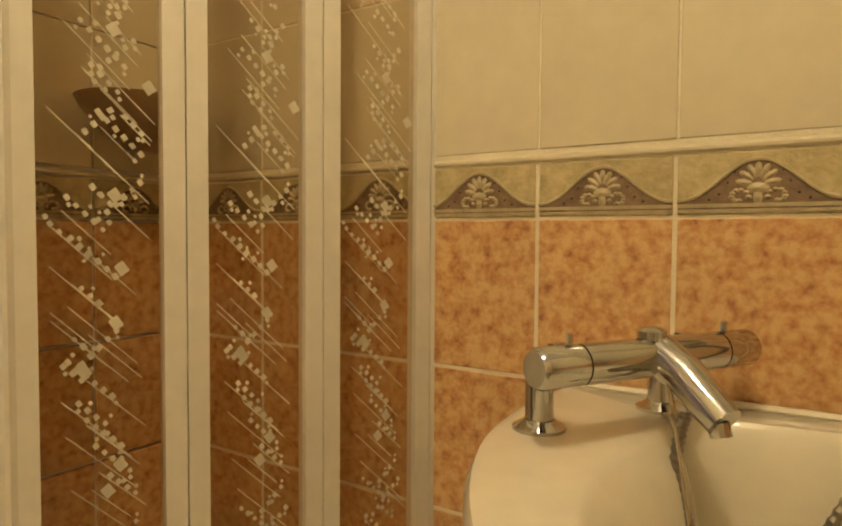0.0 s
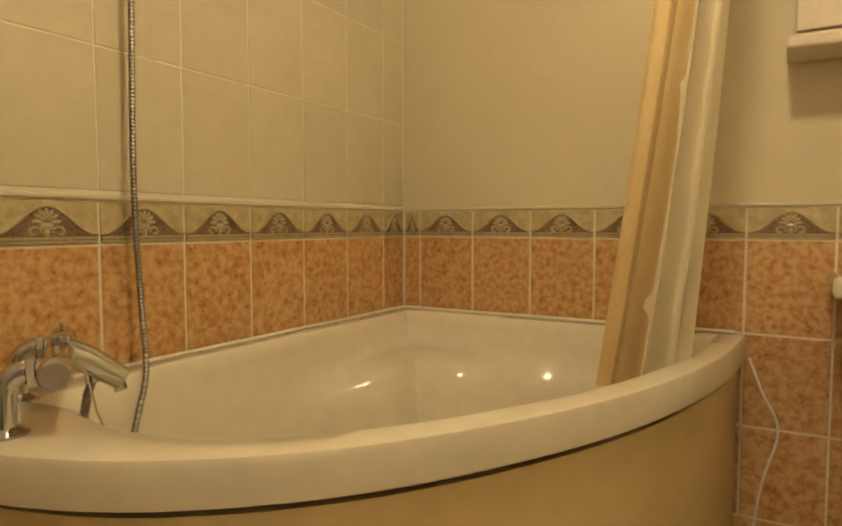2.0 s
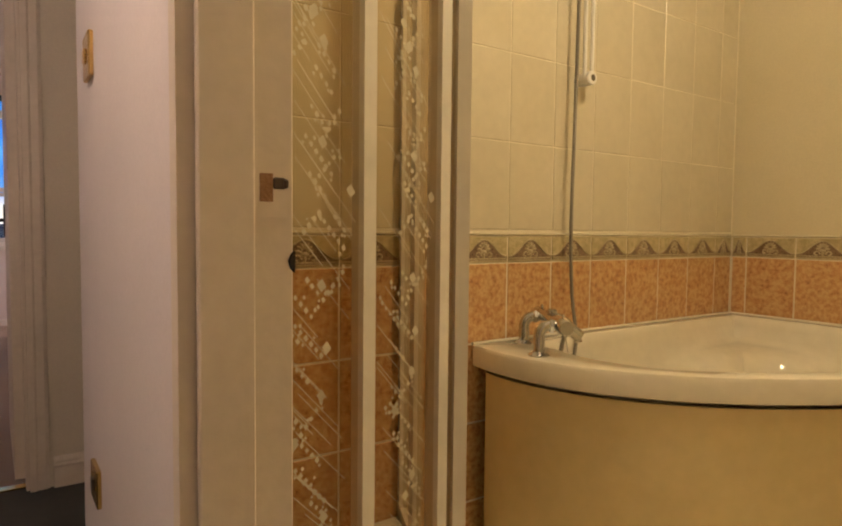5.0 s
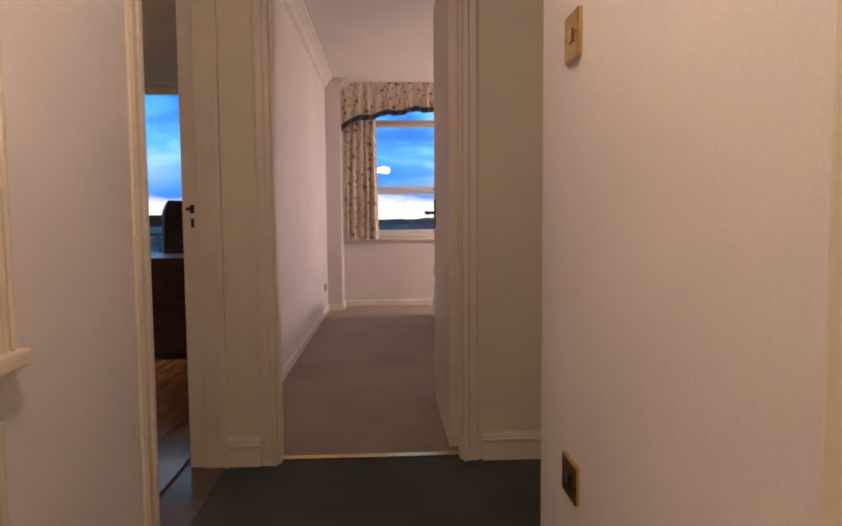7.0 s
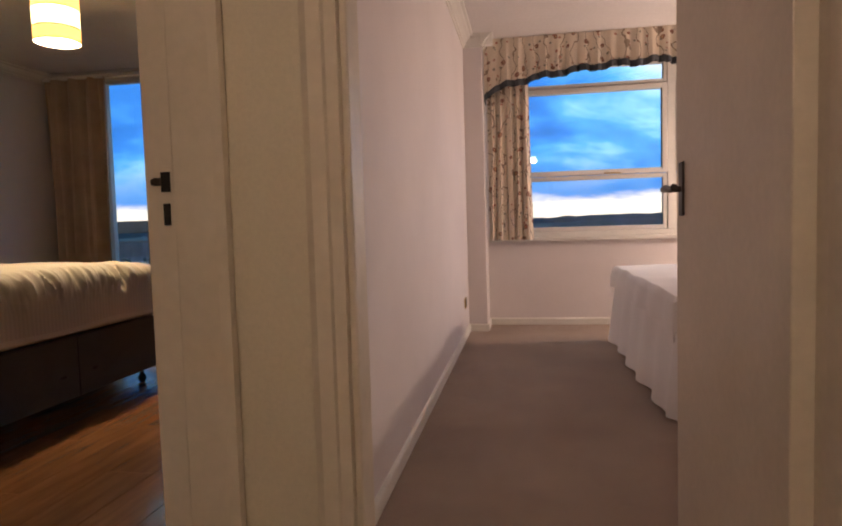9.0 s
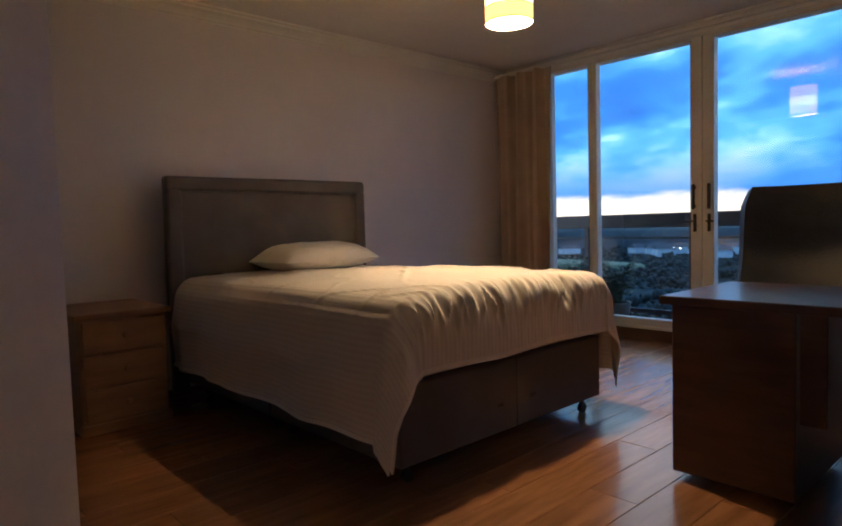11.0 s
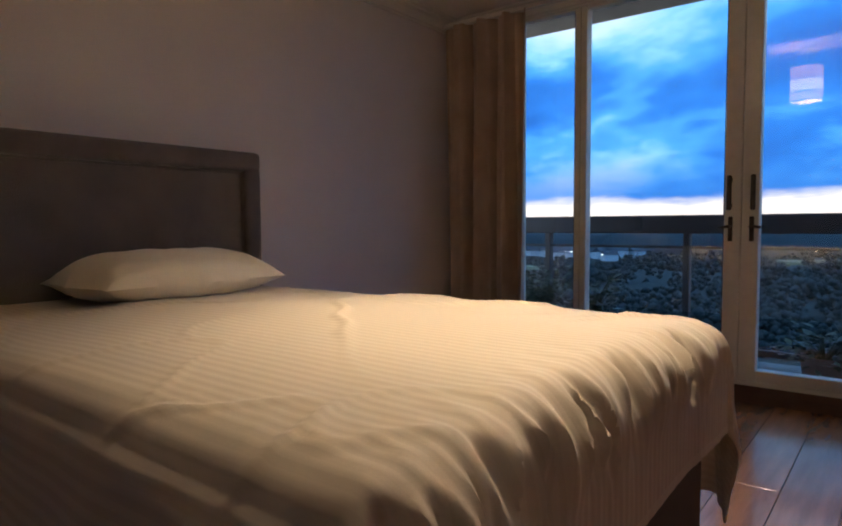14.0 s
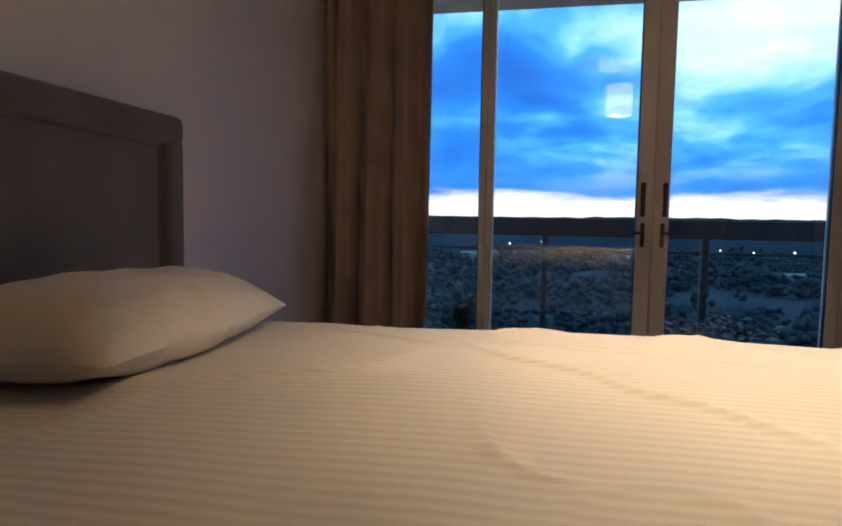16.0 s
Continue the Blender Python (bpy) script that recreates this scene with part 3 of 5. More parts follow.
part("door_stop", box_bm(1.262, 1.2698, FY + 0.07, FY + 0.1105, 0.012, DOOR - 0.006), M_GLOSS, lining_spare)
strike(lining_bed, 0.243, 0.119, 1.0, -1)
part("bolt_slot", box_bm(0.238, 0.249, 0.116, 0.120, 0.930, 0.965), M_HOLE, lining_bed, "bolt slot, its shade painted near black")
strike(lining_bath, RX + 0.077, JY, 1.012, 1)
part("keep_rebate", box_bm(RX + 0.062, RX + 0.1, JY - 0.0025, JY + 0.001, 0.975, 1.045), M_GLOSS, lining_bath, "painted-over keep plate")
part("keep_recess", box_bm(RX + 0.068, RX + 0.083, JY - 0.0035, JY - 0.001, 0.992, 1.023), M_CHIP, lining_bath, "raw timber recess with chipped paint")
part("paint_chip", prism_bm([(RX + 0.104, 0.918), (RX + 0.109, 0.913), (RX + 0.109, 0.937), (RX + 0.105, 0.934), (RX + 0.102, 0.926)], JY - 0.0035, JY + 0.001, "y"), M_HOLE, lining_bath, "dark paint chip")


def switch_plate(name, label, x, y, z, w, h):
    th = thing(name, label, "light switch" if "switch" in name else "socket")
    bm = box_bm(x - 0.010, x, y - w / 2, y + w / 2, z - h / 2, z + h / 2, bevel=0.003, seg=2)
    part("plate", bm, M_BRASS, th)
    part("rocker", box_bm(x - 0.015, x - 0.009, y - 0.012, y + 0.012, z - 0.014, z + 0.014, bevel=0.002), M_BRASS if "switch" in name else M_DARKMETAL, th)
    for s in (-1, 1):
        part("screw", lathe_bm([(0.003, 0), (0.003, 0.0015), (0.001, 0.002)], 8, (0, 0, 0)), M_BRASS, th).matrix_local = pose(x - 0.010, y + s * w * 0.36, z, 0, -90, 0)
    return th


switch_plate("light_switch", "square brass light switch plate on pale hall wall", RX, -1.035, 1.312, 0.090, 0.090)
switch_plate("wall_socket", "brass double wall socket low on pale hall wall", RX, -1.045, 0.42, 0.095, 0.080)
sock = thing("wall_socket", "small brass wall socket low on pale bedroom wall", "socket")
part("plate", box_bm(HX, HX + 0.010, 3.98, 4.07, 0.245, 0.325, bevel=0.003), M_BRASS, sock)
part("insert", box_bm(HX + 0.009, HX + 0.012, 4.0, 4.05, 0.265, 0.305, bevel=0.001), M_DARKMETAL, sock)


# doors
def flush_door(name, label, w, hinge, angle, handle_side):
    """A flush door leaf, hinged at its origin, reaching along +y when closed."""
    th = thing(name, label, "door", hinge, kind="", turn=angle)
    part("leaf", box_bm(-0.040, 0.0, 0.003, w, 0.012, DOOR - 0.006, bevel=0.002), M_GLOSS, th)
    for s, x in (((1, 0.0), (-1, -0.040)) if handle_side else ()):
        bm = bmesh.new()
        add_box(bm, min(x, x + s * 0.006), max(x, x + s * 0.006), w - 0.082, w - 0.042, 0.92, 1.06, bevel=0.002)
        add_tube(bm, [(x, w - 0.062, 0.99), (x + s * 0.048, w - 0.062, 0.99)], 0.008, 10)
        add_tube(bm, [(x + s * 0.046, w - 0.055, 0.99), (x + s * 0.050, w - 0.10, 0.992), (x + s * 0.048, w - 0.15, 0.984), (x + s * 0.046, w - 0.172, 0.990)], [0.009, 0.0085, 0.007, 0.010], 10)
        part("lever_handle", bm, M_DARKMETAL if handle_side == "dark" else M_BRASS, th, "antique brass lever handle", smooth=True)
    part("latch_plate", box_bm(-0.030, -0.010, w, w + 0.0015, 0.95, 1.03), M_BRASS, th)
    for z in (0.25, 1.02, 1.80):
        part("hinge", tube_bm([(0.004, 0, z - 0.045), (0.004, 0, z + 0.045)], 0.006, 8), M_BRASS, th)
    return th


flush_door("door_1", "cream gloss painted flush bedroom door standing half open", 0.78, (PX - 0.002, -0.598, 0), 41.5, "")
flush_door("door_2", "cream gloss painted flush door standing wide open", 0.73, (1.266, FY + 0.108, 0), 0.3, "dark")

# cupboard framed into the hall wall
cup = thing("hall_cupboard", "cream painted built-in hall cupboard with moulded frames and a sill", "cupboard")


def frame_parts(y0, y1, z0, z1, w=0.055):
    for a, b, c, d in ((y1 - w, y1, z0, z1), (y0, y0 + w, z0, z1)):
        part("frame_stile", box_bm(HX, HX + 0.022, a, b, c, d, bevel=0.006, seg=2), M_GLOSS, cup)
    part("frame_rail", box_bm(HX, HX + 0.022, y0 + w, y1 - w, z1 - w, z1, bevel=0.006, seg=2), M_GLOSS, cup)
    for k in (0.018, 0.036):
        part("bead", box_bm(HX + 0.020, HX + 0.028, y1 - w + k - 0.005, y1 - w + k + 0.005, z0, z1 - w, bevel=0.003), M_GLOSS, cup)
    part("door_panel", box_bm(HX, HX + 0.008, y0 + w, y1 - w, z0, z1 - w), M_WHITE, cup)


frame_parts(-2.1, -1.205, 0.74, 1.95)
part("sill", box_bm(HX, HX + 0.040, -2.13, -1.195, 0.71, 0.74, bevel=0.006, seg=2), M_GLOSS, cup)
frame_parts(-2.1, -1.25, 0.12, 0.635)

# hall ceiling light with four bell shades
hl = thing("hall_light", "hall ceiling light with four lit opal bell shades", "ceiling light", (0.90, -1.72, 0))
part("rose", lathe_bm([(0.06, CEIL - 0.025), (0.07, CEIL - 0.01), (0.07, CEIL)], 20), M_BRASS, hl, smooth=True)
part("stem", tube_bm([(0, 0, CEIL - 0.02), (0, 0, 2.16)], 0.009, 10), M_BRASS, hl)
for a in (0, 90, 180, 270):
    c, s = math.cos(radians(a)), math.sin(radians(a))
    part("arm", tube_bm([(0, 0, 2.16), (c * 0.05, s * 0.05, 2.13), (c * 0.09, s * 0.09, 2.16), (c * 0.09, s * 0.09, 2.12)], 0.006, 8), M_BRASS, hl, smooth=True)
    bm = bmesh.new()
    n = 18
    rows = [[bm.verts.new((c * 0.09 + r * math.cos(2 * math.pi * j / n), s * 0.09 + r * math.sin(2 * math.pi * j / n), z)) for j in range(n)] for r, z in ((0.012, 2.125), (0.03, 2.115), (0.045, 2.08), (0.055, 2.05))]
    for p, q in zip(rows, rows[1:]):
        for j in range(n):
            bm.faces.new((p[j], p[(j + 1) % n], q[(j + 1) % n], q[j]))
    part("shade", bm, M_OPAL, hl, "lit opal glass bell shade", smooth=True)


# ---- bathroom ----
def curve(pts, n):
    """A smooth open line through a few points, n steps a span."""
    out = []
    P = [Vector(p) for p in pts]
    for i in range(len(P) - 1):
        a, b, c, d = P[max(i - 1, 0)], P[i], P[i + 1], P[min(i + 2, len(P) - 1)]
        for k in range(n):
            t = k / n
            out.append(0.5 * ((2 * b) + (c - a) * t + (2 * a - 5 * b + 4 * c - d) * t * t + (3 * b - a - 3 * c + d) * t ** 3))
    return out + [P[-1]]


RIM = 0.61
FRONT = curve([(2.40, AY - 0.012), (2.388, -1.15), (2.412, -1.33), (2.51, -1.525), (2.70, -1.72), (3.0, -1.90), (3.3, -2.01), (3.6, -2.07), (BX - 0.012, -2.09)], 6)


def corner_bath():
    th = thing("corner_bath", "cream acrylic corner bath with curved front panel", "bath")
    outer = [Vector((p.x, p.y)) for p in FRONT]
    outer += [Vector((BX - 0.012, -2.09 + (AY - 0.012 + 2.09) * k / 10)) for k in range(1, 11)]
    outer += [Vector((BX - 0.012 + (2.40 - BX + 0.012) * k / 14, AY - 0.012)) for k in range(1, 14)]
    c = Vector((3.28, -1.46))
    n = len(outer)

    def ring(f, z):
        return [(c.x + (p.x - c.x) * f(p), c.y + (p.y - c.y) * f(p), z(p) if callable(z) else z) for p in outer]

    def corner(p):
        return max(0.0, 1 - (p - Vector((BX, AY))).length / 0.75)

    def ledge(p):
        return max(0.0, 1 - (p - Vector((2.40, -1.12))).length / 0.42)
    def soft(k):
        return k * k * (3 - 2 * k)

    def inner(p):
        return 0.885 - 0.10 * ledge(p) - 0.02 * corner(p)

    def step(out, deep, down, up=0.0):
        """One contour of the bowl: in from the rim, deeper at the corner seat."""
        return ring(lambda p: inner(p) - out - deep * soft(min(1.0, 1.5 * corner(p))), lambda p: RIM - down + up * soft(min(1.0, 1.5 * corner(p))))
    rings = [ring(lambda p: 0.985, RIM - 0.070), ring(lambda p: 0.998, RIM - 0.066), ring(lambda p: 1.0, RIM - 0.014), ring(lambda p: 0.992, RIM - 0.003), ring(lambda p: 0.98, RIM),
             ring(lambda p: inner(p) + 0.012, RIM), ring(inner, RIM - 0.006), step(0.018, 0, 0.035), step(0.036, 0.015, 0.09, 0.015), step(0.045, 0.04, 0.125, 0.035),
             step(0.06, 0.10, 0.155, 0.058), step(0.07, 0.26, 0.18, 0.072), step(0.078, 0.31, 0.20, 0.070), step(0.09, 0.335, 0.24, 0.05), step(0.13, 0.34, 0.32), step(0.23, 0.27, 0.39), ring(lambda p: 0.25, RIM - 0.40)]
    bm = bmesh.new()
    vs = [[bm.verts.new(q) for q in r] for r in rings]
    for a, b in zip(vs, vs[1:]):
        for j in range(n):
            bm.faces.new((a[j], a[(j + 1) % n], b[(j + 1) % n], b[j]))
    bm.faces.new(vs[-1])
    part("tub", bm, M_ACRYLIC, th, smooth=True)
    bm = bmesh.new()
    row = []
    for p in FRONT[2:-1]:
        q = Vector((p.x, p.y)) * 0.975 + c * 0.025
        row.append([bm.verts.new((q.x, q.y, z)) for z in (0.004, 0.10, 0.36, RIM - 0.081)] + [bm.verts.new((q.x * 0.97 + c.x * 0.03, q.y * 0.97 + c.y * 0.03, RIM - 0.081))])
    for a, b in zip(row, row[1:]):
        for i in range(4):
            bm.faces.new((a[i], b[i], b[i + 1], a[i + 1]))
    part("front_panel", bm, M_PANEL, th, "yellowed cream curved bath panel", smooth=True)
    bm = bmesh.new()
    add_lathe(bm, [(0.03, RIM - 0.396), (0.03, RIM - 0.392), (0.012, RIM - 0.390)], 16, (3.2, -1.5, 0))
    part("waste", bm, M_CHROME, th)
    bm = tube_bm([(2.40, AY - 0.012, RIM + 0.002), (3.87, AY - 0.012, RIM + 0.002)], 0.006, 6)
    add_tube(bm, [(3.872, AY - 0.012, RIM + 0.002), (3.872, -2.06, RIM + 0.002)], 0.006, 6)
    part("sealant", bm, M_ACRYLIC, th, "white silicone sealant bead")


corner_bath()


def bath_mixer():
    th = thing("bath_shower_mixer", "chrome bath shower mixer tap on the bath rim", "tap")
    a, b = Vector((2.452, -1.245, RIM)), Vector((2.553, -1.080, RIM))
    d = (b - a).normalized()
    n = Vector((d.y, -d.x, 0))
    up = Vector((0, 0, 1))
    for p in (a, b):
        bm = bmesh.new()
        pts = [p, p + up * 0.058] + [p + up * (0.058 + 0.028 * math.sin(k)) + n * (0.028 * (1 - math.cos(k))) for k in (0.5, 1.0, 1.57)] + [p + up * 0.086 + n * 0.05]
        add_tube(bm, pts, 0.0165, 14)
        part("pillar", bm, M_CHROME, th, smooth=True)
        bm = lathe_bm([(0.031, 0), (0.031, 0.004), (0.020, 0.010), (0.018, 0.012)], 20, tuple(p))
        part("flange", bm, M_CHROME, th, smooth=True)
        q = p + up * 0.086
        bm = tube_bm([q + n * 0.026, q + n * 0.029, q + n * 0.038, q + n * 0.041], [0.017, 0.021, 0.021, 0.017], 6)
        part("nut", bm, M_CHROME, th)
    m = (a + b) / 2 + d * 0.018 + up * 0.086 + n * 0.064
    bm = bmesh.new()
    add_tube(bm, [m - d * 0.112, m + d * 0.098], 0.0225, 20)
    part("body", bm, M_CHROME, th, smooth=True)
    for s in (-1, 1):
        e = m + d * (0.100 if s > 0 else -0.114)
        bm = tube_bm([e, e + d * s * 0.052, e + d * s * 0.057], [0.0225, 0.0225, 0.019], 20)
        part("control_knob", bm, M_CHROME, th, smooth=True)
        part("knob_pin", tube_bm([e + d * s * 0.012 + up * 0.022, e + d * s * 0.012 + up * 0.034], 0.004, 8), M_CHROME, th)
    s0 = m + up * 0.006
    bm = tube_bm([s0, s0 + n * 0.04 - up * 0.020, s0 + n * 0.090 - up * 0.058], [0.024, 0.023, 0.019], 16)
    part("spout", bm, M_CHROME, th, smooth=True)
    part("aerator", tube_bm([s0 + n * 0.082 - up * 0.060, s0 + n * 0.086 - up * 0.074], 0.011, 12), M_CHROME, th)
    part("diverter", tube_bm([m - d * 0.008 + up * 0.02, m - d * 0.008 + up * 0.030, m - d * 0.008 + up * 0.034], [0.016, 0.016, 0.011], 14), M_CHROME, th, smooth=True)
    h0 = m + n * 0.045 - up * 0.02
    part("outlet", tube_bm([h0, h0 - up * 0.03], 0.012, 10), M_CHROME, th)
    ribbed("short_hose", [h0 - up * 0.028, h0 - up * 0.06 - n * 0.01, h0 - up * 0.12 - n * 0.012, h0 - up * 0.20 + n * 0.03, h0 - up * 0.28 + n * 0.06], th)
    return m


def ribbed(name, pts, parent, r=0.0075):
    line = curve([tuple(p) for p in pts], 12)
    bm = bmesh.new()
    length = 0.0
    path, rad = [], []
    for p, q in zip(line, line[1:]):
        k = max(1, int((q - p).length / 0.0035))
        for i in range(k):
            path.append(p + (q - p) * i / k)
            rad.append(r if len(path) % 2 else r * 0.80)
    add_tube(bm, path, rad, 8)
    return part(name, bm, M_HOSE, parent, smooth=False)


tap_mid = bath_mixer()
plug = thing("bath_plug", "black rubber bath plug hanging on its chain", "plug")
bm = lathe_bm([(0.016, 0), (0.024, 0.012), (0.030, 0.020), (0.030, 0.026), (0.008, 0.030)], 16)
pl = part("plug", bm, M_BLACK, plug, smooth=True)
pl.matrix_local = pose(2.615, -1.245, 0.505, 70, 0, 40)
part("chain", tube_bm([(2.615, -1.24, 0.53), (2.60, -1.22, 0.60), (2.585, -1.215, 0.68)], 0.002, 6), M_CHROME, plug)

riser = thing("shower_riser", "white shower riser rail with chrome hose on cream tiles", "shower rail")
for dx in (-0.018, 0.018):
    part("rail", tube_bm([(2.865 + dx, AY - 0.045, 1.49), (2.865 + dx, AY - 0.045, 2.15)], 0.007, 10), M_WHITE, riser)
bm = bmesh.new()
add_tube(bm, [(2.865, AY, 1.485), (2.865, AY - 0.062, 1.485), (2.865, AY - 0.066, 1.485)], [0.022, 0.024, 0.020], 16)
part("lower_bracket", bm, M_WHITE, riser, smooth=True)
part("bracket_cap", tube_bm([(2.865, AY - 0.0655, 1.485), (2.865, AY - 0.068, 1.485)], 0.011, 12), M_CHROME, riser)
part("upper_bracket", tube_bm([(2.865, AY, 2.13), (2.865, AY - 0.06, 2.13)], 0.022, 16), M_WHITE, riser)
hose = ribbed("hose", [(2.812, AY - 0.05, 2.1), (2.808, AY - 0.045, 1.5), (2.803, AY - 0.04, 1.0), (2.808, AY - 0.045, 0.76), (2.788, AY - 0.085, 0.62), (2.755, AY - 0.108, 0.55), (2.718, AY - 0.128, 0.48), (2.66, AY - 0.16, 0.38)], riser, 0.0068)

# shower enclosure
shower = thing("shower_enclosure", "framed shower enclosure with bronze glass etched with diamonds", "shower")
S0, N0, W0 = Vector((2.148, AY - 0.004)), Vector((1.912, -1.56)), Vector((RX + 0.105, -1.70))
STEPS = ((S0, N0, (0.0, 0.334, 0.667, 1.0)), (N0, W0, (0.0, 0.13, 0.55, 1.0)))
SZ0, SZ1 = 0.16, 1.96


def etched(p, q, parent, seed):
    """Frosted diamonds, beads and slanting lines laid along a pane from p to q."""
    rnd = random.Random(seed)
    d = (q - p)
    w = d.length
    d = d / w
    nrm = Vector((-d.y, d.x)) * 0.0042
    bm = bmesh.new()

    def at(u, z):
        v = p + d * u + nrm
        return (v.x, v.y, z)

    def diamond(u, z, r):
        r = min(r, u - 0.004, w - u - 0.004)
        if r > 0.001:
            bm.faces.new([bm.verts.new(at(u + a * r, z + b * r)) for a, b in ((1, 0.25), (-0.1, 1.1), (-1, -0.25), (0.1, -1.1))])

    def line(u, z, length, slope=0.95, t=0.0012):
        l = min(length, (w - 0.012 - u))
        if l > 0.006:
            bm.faces.new([bm.verts.new(at(u + a, z + b)) for a, b in ((0, t), (l, slope * l + t), (l, slope * l - t), (0, -t))])
    # clusters: slanting lines with diamonds strung along them, and short runs across
    z = SZ1 - 0.08
    while z > SZ0 + 0.06:
        mid = w * (0.45 + 0.15 * math.sin(z * 11.0))
        for i in range(rnd.randint(1, 2)):
            line(mid + rnd.uniform(-0.38, 0.0) * w, z + rnd.uniform(-0.02, 0.02), rnd.uniform(0.25, 0.6) * w, 1.0, 0.0010)
        u, zz = mid + rnd.uniform(-0.26, 0.12) * w, z
        s = 1 if rnd.random() < 0.65 else -1
        for i in range(rnd.randint(3, 6)):
            diamond(u + i * 0.0098, zz + s * i * 0.0098, rnd.uniform(0.0036, 0.0052))
            if rnd.random() < 0.55:
                diamond(u + i * 0.0098 + rnd.uniform(-0.008, 0.008), zz + s * i * 0.0098 + rnd.choice((-0.009, 0.009)), rnd.uniform(0.0026, 0.0040))
        if rnd.random() < 0.30:
            diamond(mid + rnd.uniform(-0.25, 0.2) * w, z + 0.01, 0.0095)
        z -= rnd.uniform(0.023, 0.038)
    ob = part("etched_pattern", bm, M_ETCH, parent, "frosted diamond etching")
    ob.visible_shadow = False


def slab_between(p, q, z0, z1, t):
    d = (q - p).normalized()
    nn = Vector((d.y, -d.x)) * t / 2
    return prism_bm([(p + nn)[:], (q + nn)[:], (q - nn)[:], (p - nn)[:]], z0, z1)


for p, q, stops in STEPS:
    d = (q - p)
    for i, s in enumerate(stops):
        c = p + d * s
        t = d.normalized() * 0.015
        wall_end = q is W0 and s == 1.0
        for k in (() if wall_end else (0,) if q is W0 else (-1, 1)):
            part("frame_post", slab_between(c + t * k - t * 0.94, c + t * k + t * 0.94, SZ0 - 0.03, SZ1, 0.026), M_ALU, shower)
        if i:
            inset = t * 0 if q is W0 else t
            a, b = p + d * stops[i - 1] + inset, (c + t if wall_end else c - inset)
            if wall_end:
                part("wall_channel", slab_between(c - t * 0.3, c + t * 0.5, SZ0 - 0.03, SZ1, 0.026), M_ALU, shower)
            pane = part("pane", slab_between(a + t, b - t, SZ0, SZ1, 0.005), M_SHOWER_GLASS, shower, "bronze tinted glass pane")
            pane.visible_shadow = False
            if (b - a).length > 0.08:
                etched(a + t, b - t, pane, 5)
            part("bottom_rail", slab_between(a, b, SZ0 - 0.028, SZ0 + 0.004, 0.022), M_ALU, shower)
            part("top_rail", slab_between(a, b, SZ1 - 0.034, SZ1 + 0.002, 0.022), M_ALU, shower)
part("tray", prism_bm([(RX + 0.105, AY - 0.006), S0[:], (S0.x + 0.02, -1.05), (N0.x + 0.03, N0.y - 0.03), (RX + 0.105, -1.74)], 0.003, 0.13), M_ACRYLIC, shower, "cream shower tray")
soap = thing("soap_tray", "brown soap tray fixed to the shower wall", "soap dish")
SOAPX = RX + 0.1105
part("dish", lathe_bm([(0.03, -0.10), (0.075, -0.07), (0.115, -0.02), (0.125, 0.0), (0.118, 0.002), (0.09, -0.012), (0.01, -0.018)], 28, (SOAPX + 0.115, -1.16, 1.095), 0.90, 1.0), M_SOAP, soap, smooth=True)

# lavatory
wc = thing("toilet", "cream ceramic close-coupled toilet with lid closed", "toilet", (0, 0, 0))
bm = bmesh.new()
vs = add_box(bm, 3.69, BX - 0.012, -2.71, -2.29, 0.40, 0.735)
for v in vs:
    if v.co.z < 0.5:
        v.co.y = -2.50 + (v.co.y + 2.50) * 0.80
        v.co.x += 0.03 if v.co.x < 3.75 else 0
bmesh.ops.bevel(bm, geom=list(bm.edges), offset=0.03, segments=4, affect="EDGES")
part("cistern", bm, M_CERAMIC, wc, smooth=True)
part("cistern_lid", box_bm(3.665, BX - 0.012, -2.735, -2.265, 0.735, 0.785, bevel=0.018, seg=4), M_CERAMIC, wc, smooth=True)
part("flush_lever", tube_bm([(3.68, -2.66, 0.68), (3.655, -2.66, 0.68), (3.650, -2.60, 0.675)], 0.007, 8), M_CHROME, wc, smooth=True)
oval = [(0.0 + math.cos(a) * (0.235 if math.cos(a) < 0 else 0.19), math.sin(a) * 0.185) for a in (2 * math.pi * k / 32 for k in range(32))]


def oval_stack(levels, cx, cy):
    bm = bmesh.new()
    rows = [[bm.verts.new((cx + u * f + sh, cy + v * f, z)) for u, v in oval] for f, z, sh in levels]
    for a, b in zip(rows, rows[1:]):
        for j in range(32):
            bm.faces.new((a[j], a[(j + 1) % 32], b[(j + 1) % 32], b[j]))
    bm.faces.new(rows[0][::-1])
    bm.faces.new(rows[-1])
    return bm


part("bowl", oval_stack([(0.62, 0.004, 0.08), (0.58, 0.03, 0.08), (0.55, 0.18, 0.07), (0.80, 0.30, 0.02), (0.96, 0.37, 0), (0.97, 0.395, 0), (0.90, 0.40, 0)], 3.52, -2.50), M_CERAMIC, wc, smooth=True)
part("seat", oval_stack([(0.98, 0.402, 0), (1.0, 0.408, 0), (1.0, 0.416, 0), (0.97, 0.420, 0)], 3.515, -2.50), M_CERAMIC, wc, smooth=True)
part("lid", oval_stack([(0.98, 0.421, 0), (1.005, 0.427, 0), (1.0, 0.436, 0), (0.93, 0.444, 0), (0.5, 0.448, 0)], 3.515, -2.50), M_CERAMIC, wc, smooth=True)
binn = thing("waste_bin", "small black bin on the floor beside the toilet", "bin")
